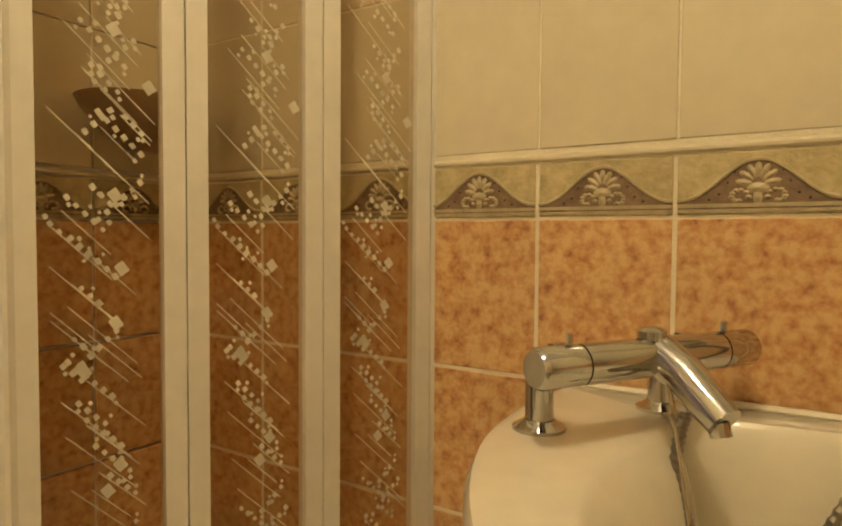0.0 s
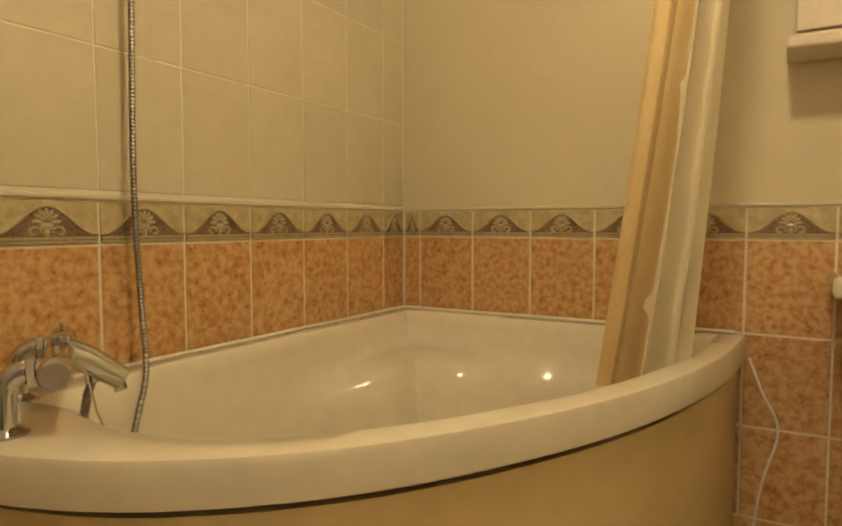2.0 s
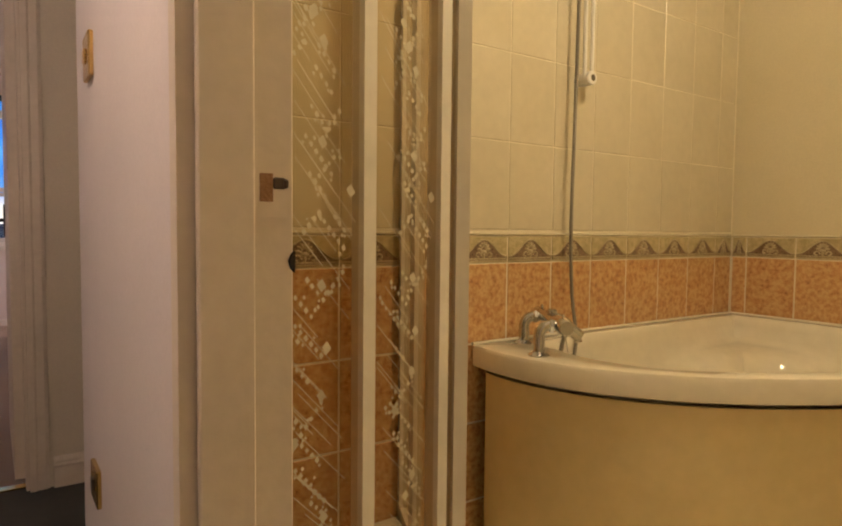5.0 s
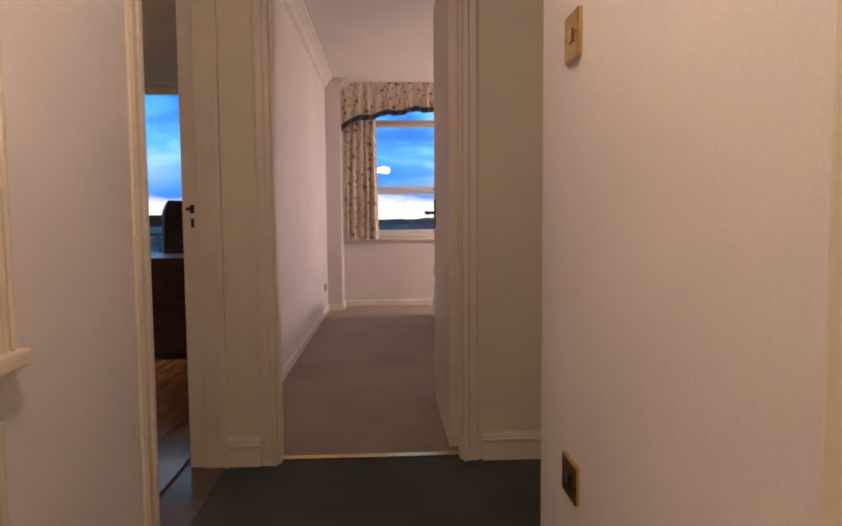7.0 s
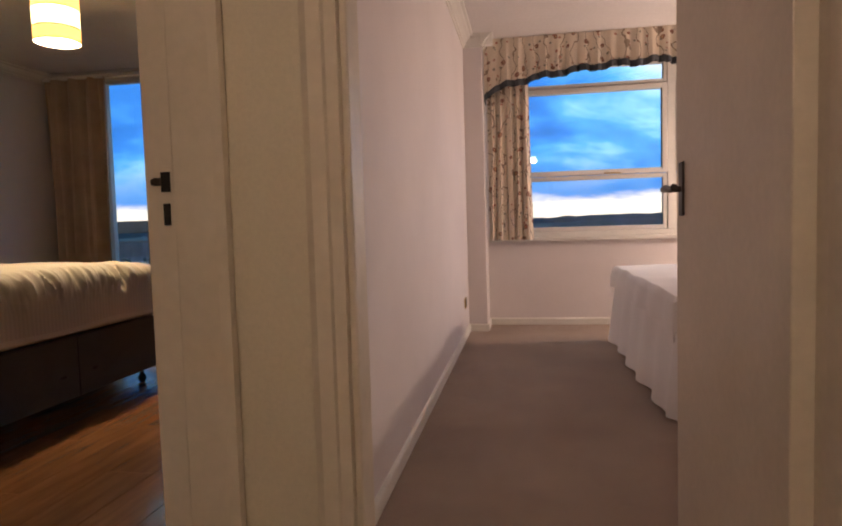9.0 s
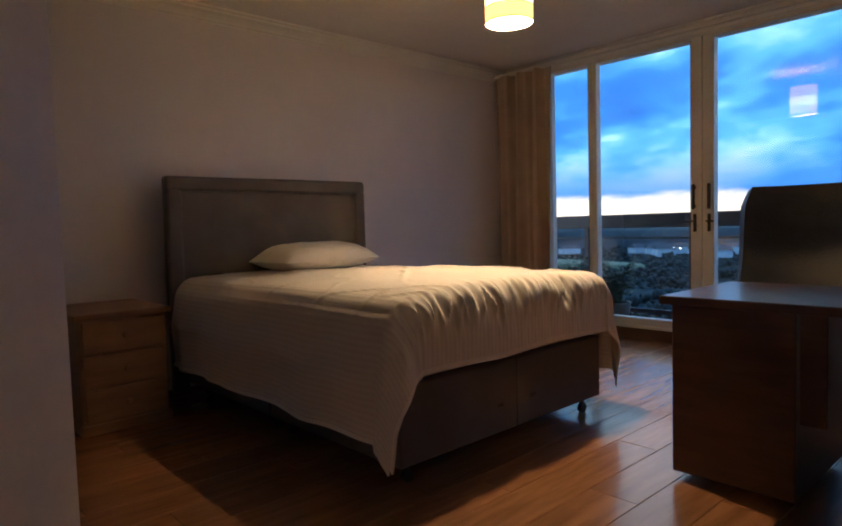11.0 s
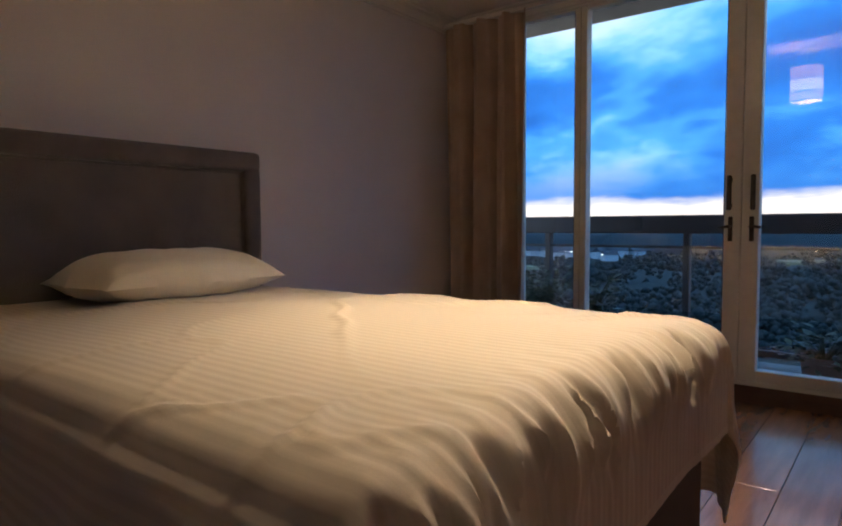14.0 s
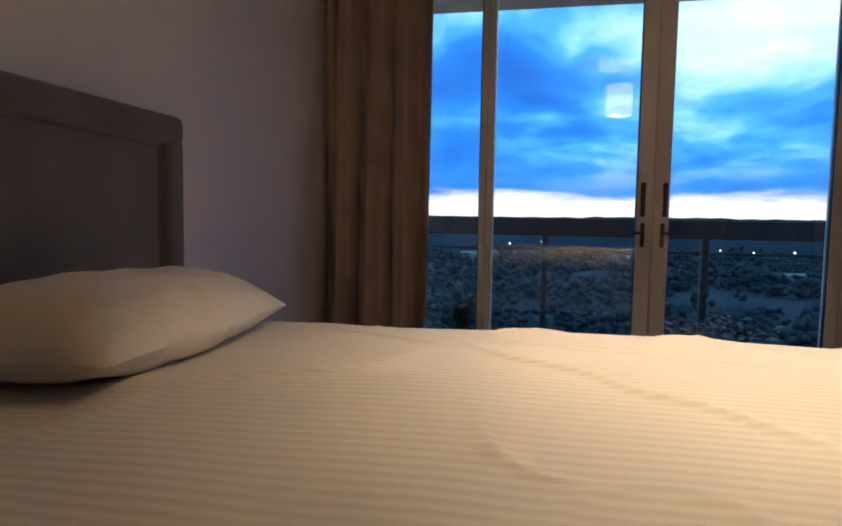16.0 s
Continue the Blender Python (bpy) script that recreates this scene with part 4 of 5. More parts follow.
part("body", lathe_bm([(0.060, 0.003), (0.068, 0.02), (0.074, 0.14), (0.072, 0.15)], 20, (3.53, -2.20, 0)), M_BLACK, binn, smooth=True)
part("lid", lathe_bm([(0.076, 0.15), (0.076, 0.158), (0.05, 0.170), (0.01, 0.175)], 20, (3.53, -2.20, 0)), M_BLACK, binn, smooth=True)
pipe = thing("supply_pipe", "white flexible pipe beside the bath panel", "pipe")
part("pipe", tube_bm(curve([(3.80, -2.10, 0.56), (3.79, -2.13, 0.48), (3.80, -2.17, 0.38), (3.79, -2.14, 0.25), (3.80, -2.12, 0.10), (3.80, -2.12, 0.004)], 5), 0.0032, 8), M_WHITE, pipe, smooth=True)

# pedestal basin
basin = thing("wash_basin", "cream ceramic pedestal wash basin", "basin")


def basin_ring(f, z, back=0.0):
    return [(2.62 + math.cos(a) * 0.27 * f, -2.62 + math.sin(a) * 0.25 * f if math.sin(a) > 0 else max(-2.876, -2.62 + math.sin(a) * 0.30 * f), z) for a in (2 * math.pi * k / 36 for k in range(36))]


bm = bmesh.new()
rows = [[bm.verts.new(q) for q in basin_ring(f, z)] for f, z in ((0.40, 0.60), (0.55, 0.64), (0.82, 0.70), (0.97, 0.755), (1.0, 0.79), (0.985, 0.80), (0.86, 0.80), (0.80, 0.785), (0.62, 0.70), (0.35, 0.665), (0.08, 0.66))]
for a, b in zip(rows, rows[1:]):
    for j in range(36):
        bm.faces.new((a[j], a[(j + 1) % 36], b[(j + 1) % 36], b[j]))
bm.faces.new(rows[0][::-1])
bm.faces.new(rows[-1])
part("bowl", bm, M_CERAMIC, basin, smooth=True)
part("pedestal", lathe_bm([(0.11, 0.003), (0.10, 0.05), (0.075, 0.25), (0.08, 0.50), (0.11, 0.62)], 24, (2.62, -2.70, 0)), M_CERAMIC, basin, smooth=True)

# mirror cabinet
cab = thing("mirror_cabinet", "cream bathroom wall cabinet with two oval mirror doors", "cabinet")
part("carcass", box_bm(3.752, BX - 0.001, -2.775, -2.175, 1.345, 1.99, bevel=0.003), M_GLOSS, cab)
part("base_shelf", box_bm(3.725, BX - 0.001, -2.79, -2.160, 1.312, 1.345, bevel=0.008, seg=3), M_GLOSS, cab)
part("top_cornice", box_bm(3.725, BX - 0.001, -2.79, -2.160, 1.99, 2.03, bevel=0.01, seg=3), M_GLOSS, cab)
for c in (-2.325, -2.625):
    dr = part("cabinet_door", box_bm(3.733, 3.7515, c - 0.147, c + 0.147, 1.352, 1.985, bevel=0.004, seg=2), M_GLOSS, cab)
    ring = [(3.732, c + math.cos(a) * 0.112, 1.66 + math.sin(a) * 0.265) for a in (2 * math.pi * k / 40 for k in range(41))]
    part("oval_bead", tube_bm(ring, 0.007, 8), M_GLOSS, dr, smooth=True)
    bm = bmesh.new()
    add_prism(bm, [(c + math.cos(a) * 0.106, 1.66 + math.sin(a) * 0.258) for a in (2 * math.pi * k / 40 for k in range(40))], 3.7295, 3.7325, "x")
    part("oval_mirror", bm, M_MIRROR, dr, "oval mirror glass")
    ky = c - 0.118 if c > -2.4 else c + 0.118
    kn = part("knob", lathe_bm([(0.006, 0), (0.006, 0.012), (0.014, 0.016), (0.016, 0.022), (0.012, 0.028), (0.003, 0.030)], 16), M_BRASS, dr, "round brass knob", smooth=True)
    kn.matrix_local = pose(3.733, ky, 1.405, 0, -90, 0)

# shower curtain, gathered at the end of the bath
sc = thing("shower_curtain", "cream shower curtain gathered in folds at the bath end", "curtain")


def curtain_at(u, v, k=1.0, crinkle=0.0):
    top, bot = -1.975 - 0.13 * u, -1.80 - 0.20 * u
    z = 2.16 - 1.64 * v
    y = top + (bot - top) * v ** 1.4
    a = u * 2 * math.pi * 3.0
    x = 3.50 - 0.05 * v + (0.024 + 0.018 * v) * math.sin(a + 0.5 * v) * k + 0.010 * math.sin(2.3 * a + 3 * v) * k
    x += crinkle * (noise.noise(Vector((u * 9, v * 16, 2))) + 0.7 * abs(noise.noise(Vector((u * 14, v * 34, 5)))))
    return (x, y + 0.015 * math.cos(a + v), z)


part("liner", grid_bm(40, 40, lambda u, v: curtain_at(0.45 * u, v, 1.05, 0.002), 0.0015), M_LINER, sc, "golden translucent inner liner", smooth=True)
part("drape", grid_bm(70, 90, lambda u, v: (lambda q: (q[0] - 0.014, q[1], q[2]))(curtain_at(0.43 + 0.57 * u, v, 1.05, 0.007)), 0.002), M_CURTAIN, sc, smooth=True)
part("rail", tube_bm([(3.87, -2.0, 2.17), (3.3, -1.99, 2.17), (2.7, -1.85, 2.17), (2.35, -1.5, 2.17), (2.25, AY, 2.17)], 0.011, 10), M_CHROME, sc, smooth=True)
for k in range(6):
    part("ring", tube_bm([(3.46 + 0.016 * k, -1.93 - 0.012 * k + 0.02 * math.cos(a), 2.165 + 0.02 * math.sin(a)) for a in (2 * math.pi * j / 12 for j in range(13))], 0.0025, 6), M_CHROME, sc)


# ---- bedroom ----
BY0, BY1, BFOOT, BTOP = 1.29, 2.70, -1.43, 0.703


def divan_bed():
    th = thing("divan_bed", "double divan bed with dark grey base and headboard", "bed")
    for i, (a, b) in enumerate(((HEADX + 0.09, -2.44), (-2.434, BFOOT - 0.03))):
        part("base_half", box_bm(a, b, BY0 + 0.02, BY1 - 0.02, 0.085, 0.40, bevel=0.012, seg=3), M_HEADBOARD, th)
    part("base_seam", box_bm(BFOOT - 0.031, BFOOT - 0.027, 1.992, 1.998, 0.09, 0.395), M_BLACK, th)
    part("mattress", box_bm(HEADX + 0.095, BFOOT - 0.03, BY0 + 0.02, BY1 - 0.02, 0.402, 0.66, bevel=0.06, seg=4), M_COTTON, th, smooth=True)
    for x in (HEADX + 0.2, -2.50, -2.37, BFOOT - 0.09):
        for y in (BY0 + 0.10, BY1 - 0.10):
            c = part("castor", lathe_bm([(0.012, 0.05), (0.012, 0.086), (0.022, 0.087)], 10, (x, y, 0)), M_DARKMETAL, th, "small castor")
            part("wheel", tube_bm([(x - 0.011, y, 0.026), (x + 0.011, y, 0.026)], 0.026, 14), M_BLACK, c)
    for y in (1.88, 2.11):
        part("drawer_pull", box_bm(BFOOT - 0.030, BFOOT - 0.024, y - 0.02, y + 0.02, 0.20, 0.215, bevel=0.002), M_DARKMETAL, th)
    for y in (1.62, 2.32):
        part("headboard_strut", box_bm(HEADX - 0.03, HEADX + 0.004, y - 0.03, y + 0.03, 0.02, 0.90, bevel=0.003), M_PINE, th, "wooden headboard strut")
    # headboard: upholstered frame round a sunk panel
    x0, x1, y0, y1 = HEADX + 0.004, HEADX + 0.085, 1.235, 2.705
    part("headboard_panel", box_bm(x0, x1 - 0.028, y0 + 0.085, y1 - 0.085, 0.30, 1.235, bevel=0.004), M_HEADBOARD, th)
    part("headboard_rail", box_bm(x0, x1, y0, y1, 1.238, 1.330, bevel=0.028, seg=5), M_HEADBOARD, th, smooth=True)
    for a, b in ((y0, y0 + 0.092), (y1 - 0.092, y1)):
        part("headboard_stile", box_bm(x0, x1, a, b, 0.02, 1.262, bevel=0.028, seg=5), M_HEADBOARD, th, smooth=True)
    for y in (y0 + 0.096, y1 - 0.096):
        part("piping", tube_bm([(x1 - 0.026, y, 0.31), (x1 - 0.026, y, 1.232)], 0.006, 6), M_HEADBOARD, th)
    part("piping", tube_bm([(x1 - 0.026, y0 + 0.09, 1.234), (x1 - 0.026, y1 - 0.09, 1.234)], 0.006, 6), M_HEADBOARD, th)


divan_bed()


def fold_noise(x, y, z=0.0):
    return noise.noise(Vector((x, y, z)))


def bed_cover():
    """The quilt: flat on top, over the near side almost to the floor, short over the foot, with pointed corners."""
    th = thing("quilt", "cream striped cotton quilt spread over the bed, creased", "quilt")
    x_head, near, far, foot = HEADX + 0.10, 0.485, 0.36, 0.175
    lx, ly = BFOOT - x_head, BY1 - BY0
    R = 0.085

    def roll(d):
        """Over a rounded edge: how far out and down after d metres past the start of the bend."""
        arc = R * math.pi / 2
        if d <= 0:
            return d, 0.0
        if d < arc:
            return R * math.sin(d / R), R * (1 - math.cos(d / R))
        return R, R + d - arc

    def at(u, v):
        s = u * (lx - R + 0.035 + R * 1.57 + foot)
        t = -near + v * (near + ly - 2 * R + 2 * R * 0.57 + far + 2 * R)
        ds = s - (lx - R) - 0.035
        side = -1 if t < ly / 2 else 1
        dt = R - 0.025 - t if side < 0 else t - (ly - R)
        cx, cy = x_head + (lx - R) + 0.035, (BY0 + R - 0.025 if side < 0 else BY1 - R)
        if ds > 0 and dt > 0:
            phi, rho = math.atan2(dt, ds), math.hypot(ds, dt)
            out, drop = roll(rho)
            flare = min(1.0, max(0.0, rho - 0.12) / 0.45)
            out += flare * (0.02 + (0.08 if side < 0 else 0.035) * math.sin(2 * phi) ** 2 + 0.016 * math.sin(phi * 10 + 1.0))
            x, y = cx + out * math.cos(phi) + 0.05 * flare * math.sin(2 * phi) * (side < 0), cy + side * out * math.sin(phi)
            dz1, dz2 = drop * math.cos(phi) ** 2, drop * math.sin(phi) ** 2
        else:
            ex, dz1 = roll(ds)
            ey, dz2 = roll(dt)
            drop = dz1 + dz2
            x, y = cx + ex, cy + side * ey
        z = BTOP - drop
        # crown of the bedding, broad creases, fine crumple
        top = max(0.0, 1 - drop / 0.05)
        across = max(0.0, math.sin(math.pi * min(max((y - BY0) / ly, 0), 1))) ** 0.45
        along = min(1.0, max(0.0, (x - x_head - 0.25) / 0.75))
        z += max(0.0, 1 - drop / 0.25) * (0.026 + 0.030 * along) * across
        near_foot = max(0.0, 1 - abs(x - BFOOT + 0.02) / 0.22)
        z += top * (0.006 * fold_noise(x * 1.7, y * 2.3) + 0.002 * fold_noise(x * 6, y * 5, 3) + 0.005 * near_foot ** 2 * (1 - 2.4 * abs(fold_noise(x * 2, y * 15 + x * 4, 5))))
        # pulled creases that fan out from the middle of the quilt, and pressed folds
        for q, (bend, sharp, high, seed) in enumerate(((1.5, 0.05, 0.011, 9), (-1.2, 0.04, 0.010, 21), (0.7, 0.035, 0.007, 33))):
            c = fold_noise(x * 1.5 + y * bend, y * 1.2 - x * 0.9 * bend, seed) + 0.10 * fold_noise(x * 5, y * 5, seed + 1)
            z += top * high * max(0.0, 1 - abs(c) / sharp) ** 1.5 * max(0.0, min(1.0, 0.4 + 2.2 * fold_noise(x * 1.3, y * 1.3, seed + 4)))
        # tight gathers over the foot edge, dying out towards the hem; loose folds on the sides
        if dz1 > 0:
            w = min(1.0, 0.15 + dz1 / 0.035) * max(0.08, 1 - max(0.0, dz1 - 0.075) / 0.08)
            pull = (0.5 - abs(fold_noise(y * 11 + 1.5 * dz1, dz1 * 3, 4)) * 2.6) + 0.7 * (0.4 - abs(fold_noise(y * 24 - 5 * dz1, dz1 * 4, 8)) * 2.2)
            x += 0.024 * w * pull + 0.012 * min(1.0, dz1 / 0.10)
            z -= 0.014 * min(1.0, dz1 / 0.2) * fold_noise(y * 2.5, 7)
        if dz2 > 0:
            w = min(1.0, dz2 / 0.25)
            y += side * (w * (0.014 * math.sin(x * 9 + 5 * fold_noise(x * 1.6, 2)) + 0.016 * fold_noise(x * 6, dz2 * 3)) + 0.055 * w)
            z += 0.012 * w * fold_noise(x * 3, 11)
        return (x, y, max(z, 0.03))
    hu, hv = 0.991, 0.008
    part("cover", grid_bm(190, 300, lambda u, v: at(u * hu, hv + v * (1 - hv)), 0.006, 2.35), M_DUVET, th, smooth=True)
    part("side_hem", grid_bm(190, 1, lambda u, v: at(u * hu, v * hv), 0.009), M_COTTON, th, "plain stitched hem", smooth=True)
    part("foot_hem", grid_bm(1, 300, lambda u, v: at(hu + u * (1 - hu), hv + v * (1 - hv)), 0.009), M_COTTON, th, "plain stitched hem", smooth=True)


bed_cover()


def pillow(name, label, centre, lx, ly, lz, turn, tilt):
    th = thing(name, label, "pillow")

    def at(u, v):
        a, b = 2 * u - 1, 2 * v - 1
        k = (max(0.0, 1 - abs(a) ** 2.8) * max(0.0, 1 - abs(b) ** 3.2)) ** 0.46
        pinch = 1 - 0.10 * (abs(a * b)) ** 0.5 + 0.06 * (abs(a * b)) ** 6
        return a, b, k, pinch
    bm = bmesh.new()
    nu, nv = 36, 28
    for sgn in (1, -1):
        vs = []
        for i in range(nu + 1):
            row = []
            for j in range(nv + 1):
                a, b, k, pinch = at(i / nu, j / nv)
                w = 0.012 * fold_noise(a * 3, b * 3, 4) * k + 0.006 * fold_noise(a * 9, b * 2, 8) * k
                row.append(bm.verts.new((a * lx / 2 * (pinch + 0.02 * (1 - b * b)), b * ly / 2 * (pinch + 0.02 * (1 - a * a)), sgn * lz / 2 * k * (1.25 if sgn > 0 else 0.75) + w)))
            vs.append(row)
        for i in range(nu):
            for j in range(nv):
                bm.faces.new((vs[i][j], vs[i + 1][j], vs[i + 1][j + 1], vs[i][j + 1]))
    bmesh.ops.remove_doubles(bm, verts=bm.verts, dist=0.0004)
    ob = part("pillowcase", bm, M_COTTON, th, smooth=True)
    ob.matrix_local = pose(*centre, tilt, 0, turn)
    return th


pillow("pillow", "plump white cotton pillow lying on the bed", (-3.205, 2.10, BTOP + 0.088), 0.48, 0.75, 0.18, 2, 0)

# bedside chest
ns = thing("bedside_chest", "brown wooden bedside chest with three drawers", "bedside table")
part("body", box_bm(WALLX + 0.02, -3.075, 0.64, 1.06, 0.05, 0.575, bevel=0.004), M_PINE, ns)
part("top", box_bm(WALLX + 0.01, -3.045, 0.615, 1.085, 0.575, 0.605, bevel=0.008, seg=2), M_PINE, ns)
part("plinth", box_bm(WALLX + 0.03, -3.06, 0.63, 1.07, 0.0, 0.05, bevel=0.004), M_PINE, ns)
for k in range(3):
    dr = part("drawer", box_bm(-3.075, -3.058, 0.655, 1.045, 0.065 + 0.170 * k, 0.225 + 0.170 * k, bevel=0.006, seg=2), M_PINE, ns)
    part("knob", lathe_bm([(0.006, 0), (0.007, 0.01), (0.015, 0.018), (0.012, 0.026), (0.003, 0.028)], 14), M_PINE, dr, smooth=True).matrix_local = pose(-3.058, 0.85, 0.145 + 0.170 * k, 0, 90, 0)

# pendant lamp
lamp = thing("pendant_lamp", "lit cream drum pendant lamp with banded fabric shade", "ceiling lamp", (-1.74, 2.34, 0))
part("cord", tube_bm([(0, 0, CEIL - 0.01), (0, 0, 2.24)], 0.004, 8), M_WHITE, lamp)
part("ceiling_rose", lathe_bm([(0.05, CEIL - 0.022), (0.05, CEIL - 0.006), (0.03, CEIL)], 20), M_WHITE, lamp, smooth=True)


def drum(r, z0, z1, seg=36):
    bm = bmesh.new()
    lo = [bm.verts.new((r * math.cos(2 * math.pi * j / seg), r * math.sin(2 * math.pi * j / seg), z0)) for j in range(seg)]
    hi = [bm.verts.new((v.co.x, v.co.y, z1)) for v in lo]
    for j in range(seg):
        bm.faces.new((lo[j], lo[(j + 1) % seg], hi[(j + 1) % seg], hi[j]))
    return bm


for z0, z1, m, lab in ((1.985, 2.055, M_SHADE, "amber shade band"), (2.063, 2.160, M_SHADE_HOT, "bright shade band"), (2.168, 2.265, M_SHADE, "amber shade band")):
    part("shade_band", drum(0.118, z0, z1), m, lamp, lab, smooth=True)
for z in (1.987, 2.059, 2.164, 2.263):
    part("shade_ring", tube_bm([(0.119 * math.cos(a), 0.119 * math.sin(a), z) for a in (2 * math.pi * j / 36 for j in range(37))], 0.004, 6), M_WHITE, lamp)
for k in range(3):
    a = 2 * math.pi * k / 3
    part("spider_arm", tube_bm([(0.012 * math.cos(a), 0.012 * math.sin(a), 2.255), (0.117 * math.cos(a), 0.117 * math.sin(a), 2.262)], 0.002, 6), M_WHITE, lamp)
part("diffuser", lathe_bm([(0.105, 1.990), (0.105, 1.992)], 32), glass("lamp_diffuser", (0.95, 0.92, 0.85), 1.2, 0.3), lamp).visible_shadow = False
part("bulb", lathe_bm([(0.010, 2.13), (0.030, 2.15), (0.036, 2.17), (0.028, 2.20), (0.013, 2.235), (0.013, 2.26)], 14), M_SHADE_HOT, lamp, smooth=True).visible_shadow = False

# desk and chair
desk = thing("desk", "dark wooden writing desk with drawers", "desk")
part("desktop", box_bm(-0.84, PX - 0.01, 2.08, 2.74, 0.672, 0.705, bevel=0.006, seg=2), M_DARKWOOD, desk)
part("modesty_panel", box_bm(-0.38, -0.30, 2.12, 2.16, 0.30, 0.672, bevel=0.003), M_DARKWOOD, desk)
for a, b in ((-0.81, -0.39), (-0.20, PX - 0.02)):
    ped = part("pedestal", box_bm(a, b, 2.12, 2.70, 0.03, 0.672, bevel=0.004), M_DARKWOOD, desk)
    for k in range(3):
        part("drawer_front", box_bm(a + 0.015, b - 0.015, 2.70, 2.712, 0.06 + 0.2 * k, 0.245 + 0.2 * k, bevel=0.003), M_DARKWOOD, ped)

chair = thing("office_chair", "black leather swivel office chair with high back", "chair", (-0.74, 3.22, 0), turn=190)


def back_at(u, v):
    w = 0.25 * (1 - 0.25 * max(0.0, v - 0.6) ** 1.2 - 0.5 * max(0.0, v - 0.86))
    x = (2 * u - 1) * w
    return (x, -0.22 - 0.14 * v + 0.06 * (2 * u - 1) ** 2 + 0.03 * math.sin(v * 9.0), 0.46 + 0.69 * v)


part("backrest", grid_bm(16, 30, back_at, 0.085), M_LEATHER, chair, smooth=True)
part("seat", box_bm(-0.26, 0.26, -0.24, 0.27, 0.42, 0.52, bevel=0.045, seg=4), M_LEATHER, chair, smooth=True)
part("gas_column", lathe_bm([(0.03, 0.10), (0.03, 0.26), (0.02, 0.27), (0.02, 0.42)], 14), M_DARKMETAL, chair, smooth=True)
for k in range(5):
    a = radians(72 * k + 66)
    leg = part("leg", tube_bm([(0, 0, 0.12), (0.27 * math.cos(a), 0.27 * math.sin(a), 0.075)], [0.026, 0.017], 8), M_DARKMETAL, chair)
    part("castor", tube_bm([(0.27 * math.cos(a) - 0.018 * math.sin(a), 0.27 * math.sin(a) + 0.018 * math.cos(a), 0.030), (0.27 * math.cos(a) + 0.018 * math.sin(a), 0.27 * math.sin(a) - 0.018 * math.cos(a), 0.030)], 0.030, 12), M_BLACK, leg)


# balcony doors
def framed(th, name, x0, x1, y, z0, z1, fw, depth, m, glassm, bottom=None, left=None, right=None):
    """Four frame members round one pane."""
    b, lw, rw = bottom or fw, left or fw, right or fw
    f = part(name, box_bm(x0, x0 + lw, y, y + depth, z0, z1, bevel=0.004), m, th)
    part("stile", box_bm(x1 - rw, x1, y, y + depth, z0, z1, bevel=0.004), m, f)
    part("rail", box_bm(x0 + lw, x1 - rw, y, y + depth, z1 - fw, z1, bevel=0.004), m, f)
    part("rail", box_bm(x0 + lw, x1 - rw, y, y + depth, z0, z0 + b, bevel=0.004), m, f)
    pane = part("pane", box_bm(x0 + lw, x1 - rw, y + depth * 0.45, y + depth * 0.55, z0 + b, z1 - fw), glassm, f, "clear window glass")
    pane.visible_shadow = False
    part("gasket", box_bm(x1 - rw - 0.006, x1 - rw, y + 0.008, y + depth * 0.45, z0 + b, z1 - fw), M_BLACK, f)
    return f


bw = thing("window_1", "white framed glazed balcony doors with side lights", "balcony door", kind="structure")
part("sill_plinth", box_bm(-3.15, -0.42, WINY - 0.005, WINY + 0.12, -0.01, 0.092, bevel=0.003), M_DARKWOOD, bw, "dark wooden threshold")
part("frame_sill", box_bm(-3.15, -0.42, WINY, WINY + 0.10, 0.092, 0.118, bevel=0.004), M_UPVC, bw)
part("frame_head", box_bm(-3.15, -0.42, WINY, WINY + 0.10, 2.368, 2.40, bevel=0.004), M_UPVC, bw)
framed(bw, "side_light", -3.15, -2.690, WINY + 0.01, 0.118, 2.368, 0.038, 0.07, M_UPVC, M_PANE)
framed(bw, "door_leaf", -2.686, -1.752, WINY + 0.004, 0.118, 2.368, 0.045, 0.075, M_UPVC, M_PANE, 0.06, 0.040, 0.085)
framed(bw, "door_leaf", -1.748, -0.79, WINY + 0.004, 0.118, 2.368, 0.045, 0.075, M_UPVC, M_PANE, 0.06, 0.085, 0.06)
framed(bw, "side_light", -0.786, -0.42, WINY + 0.01, 0.118, 2.368, 0.045, 0.07, M_UPVC, M_PANE)
for x, s in ((-1.803, -1), (-1.697, 1)):
    bm = box_bm(x - 0.011, x + 0.011, WINY - 0.008, WINY + 0.004, 0.885, 1.02, bevel=0.003)
    add_tube(bm, [(x, WINY - 0.004, 0.965), (x, WINY - 0.045, 0.965), (x + s * 0.02, WINY - 0.05, 0.965), (x + s * 0.052, WINY - 0.048, 0.962)], 0.008, 8)
    part("lever_handle", bm, M_DARKMETAL, bw, "dark lever handle")
    bm = box_bm(x - 0.012 + s * 0.006, x + 0.012 + s * 0.006, WINY - 0.03, WINY - 0.012, 1.055, 1.245, bevel=0.005)
    add_box(bm, x - 0.006, x + 0.006, WINY - 0.014, WINY + 0.004, 1.07, 1.09)
    add_box(bm, x - 0.006, x + 0.006, WINY - 0.014, WINY + 0.004, 1.21, 1.23)
    part("pull_handle", bm, M_DARKMETAL, bw, "dark pull handle")


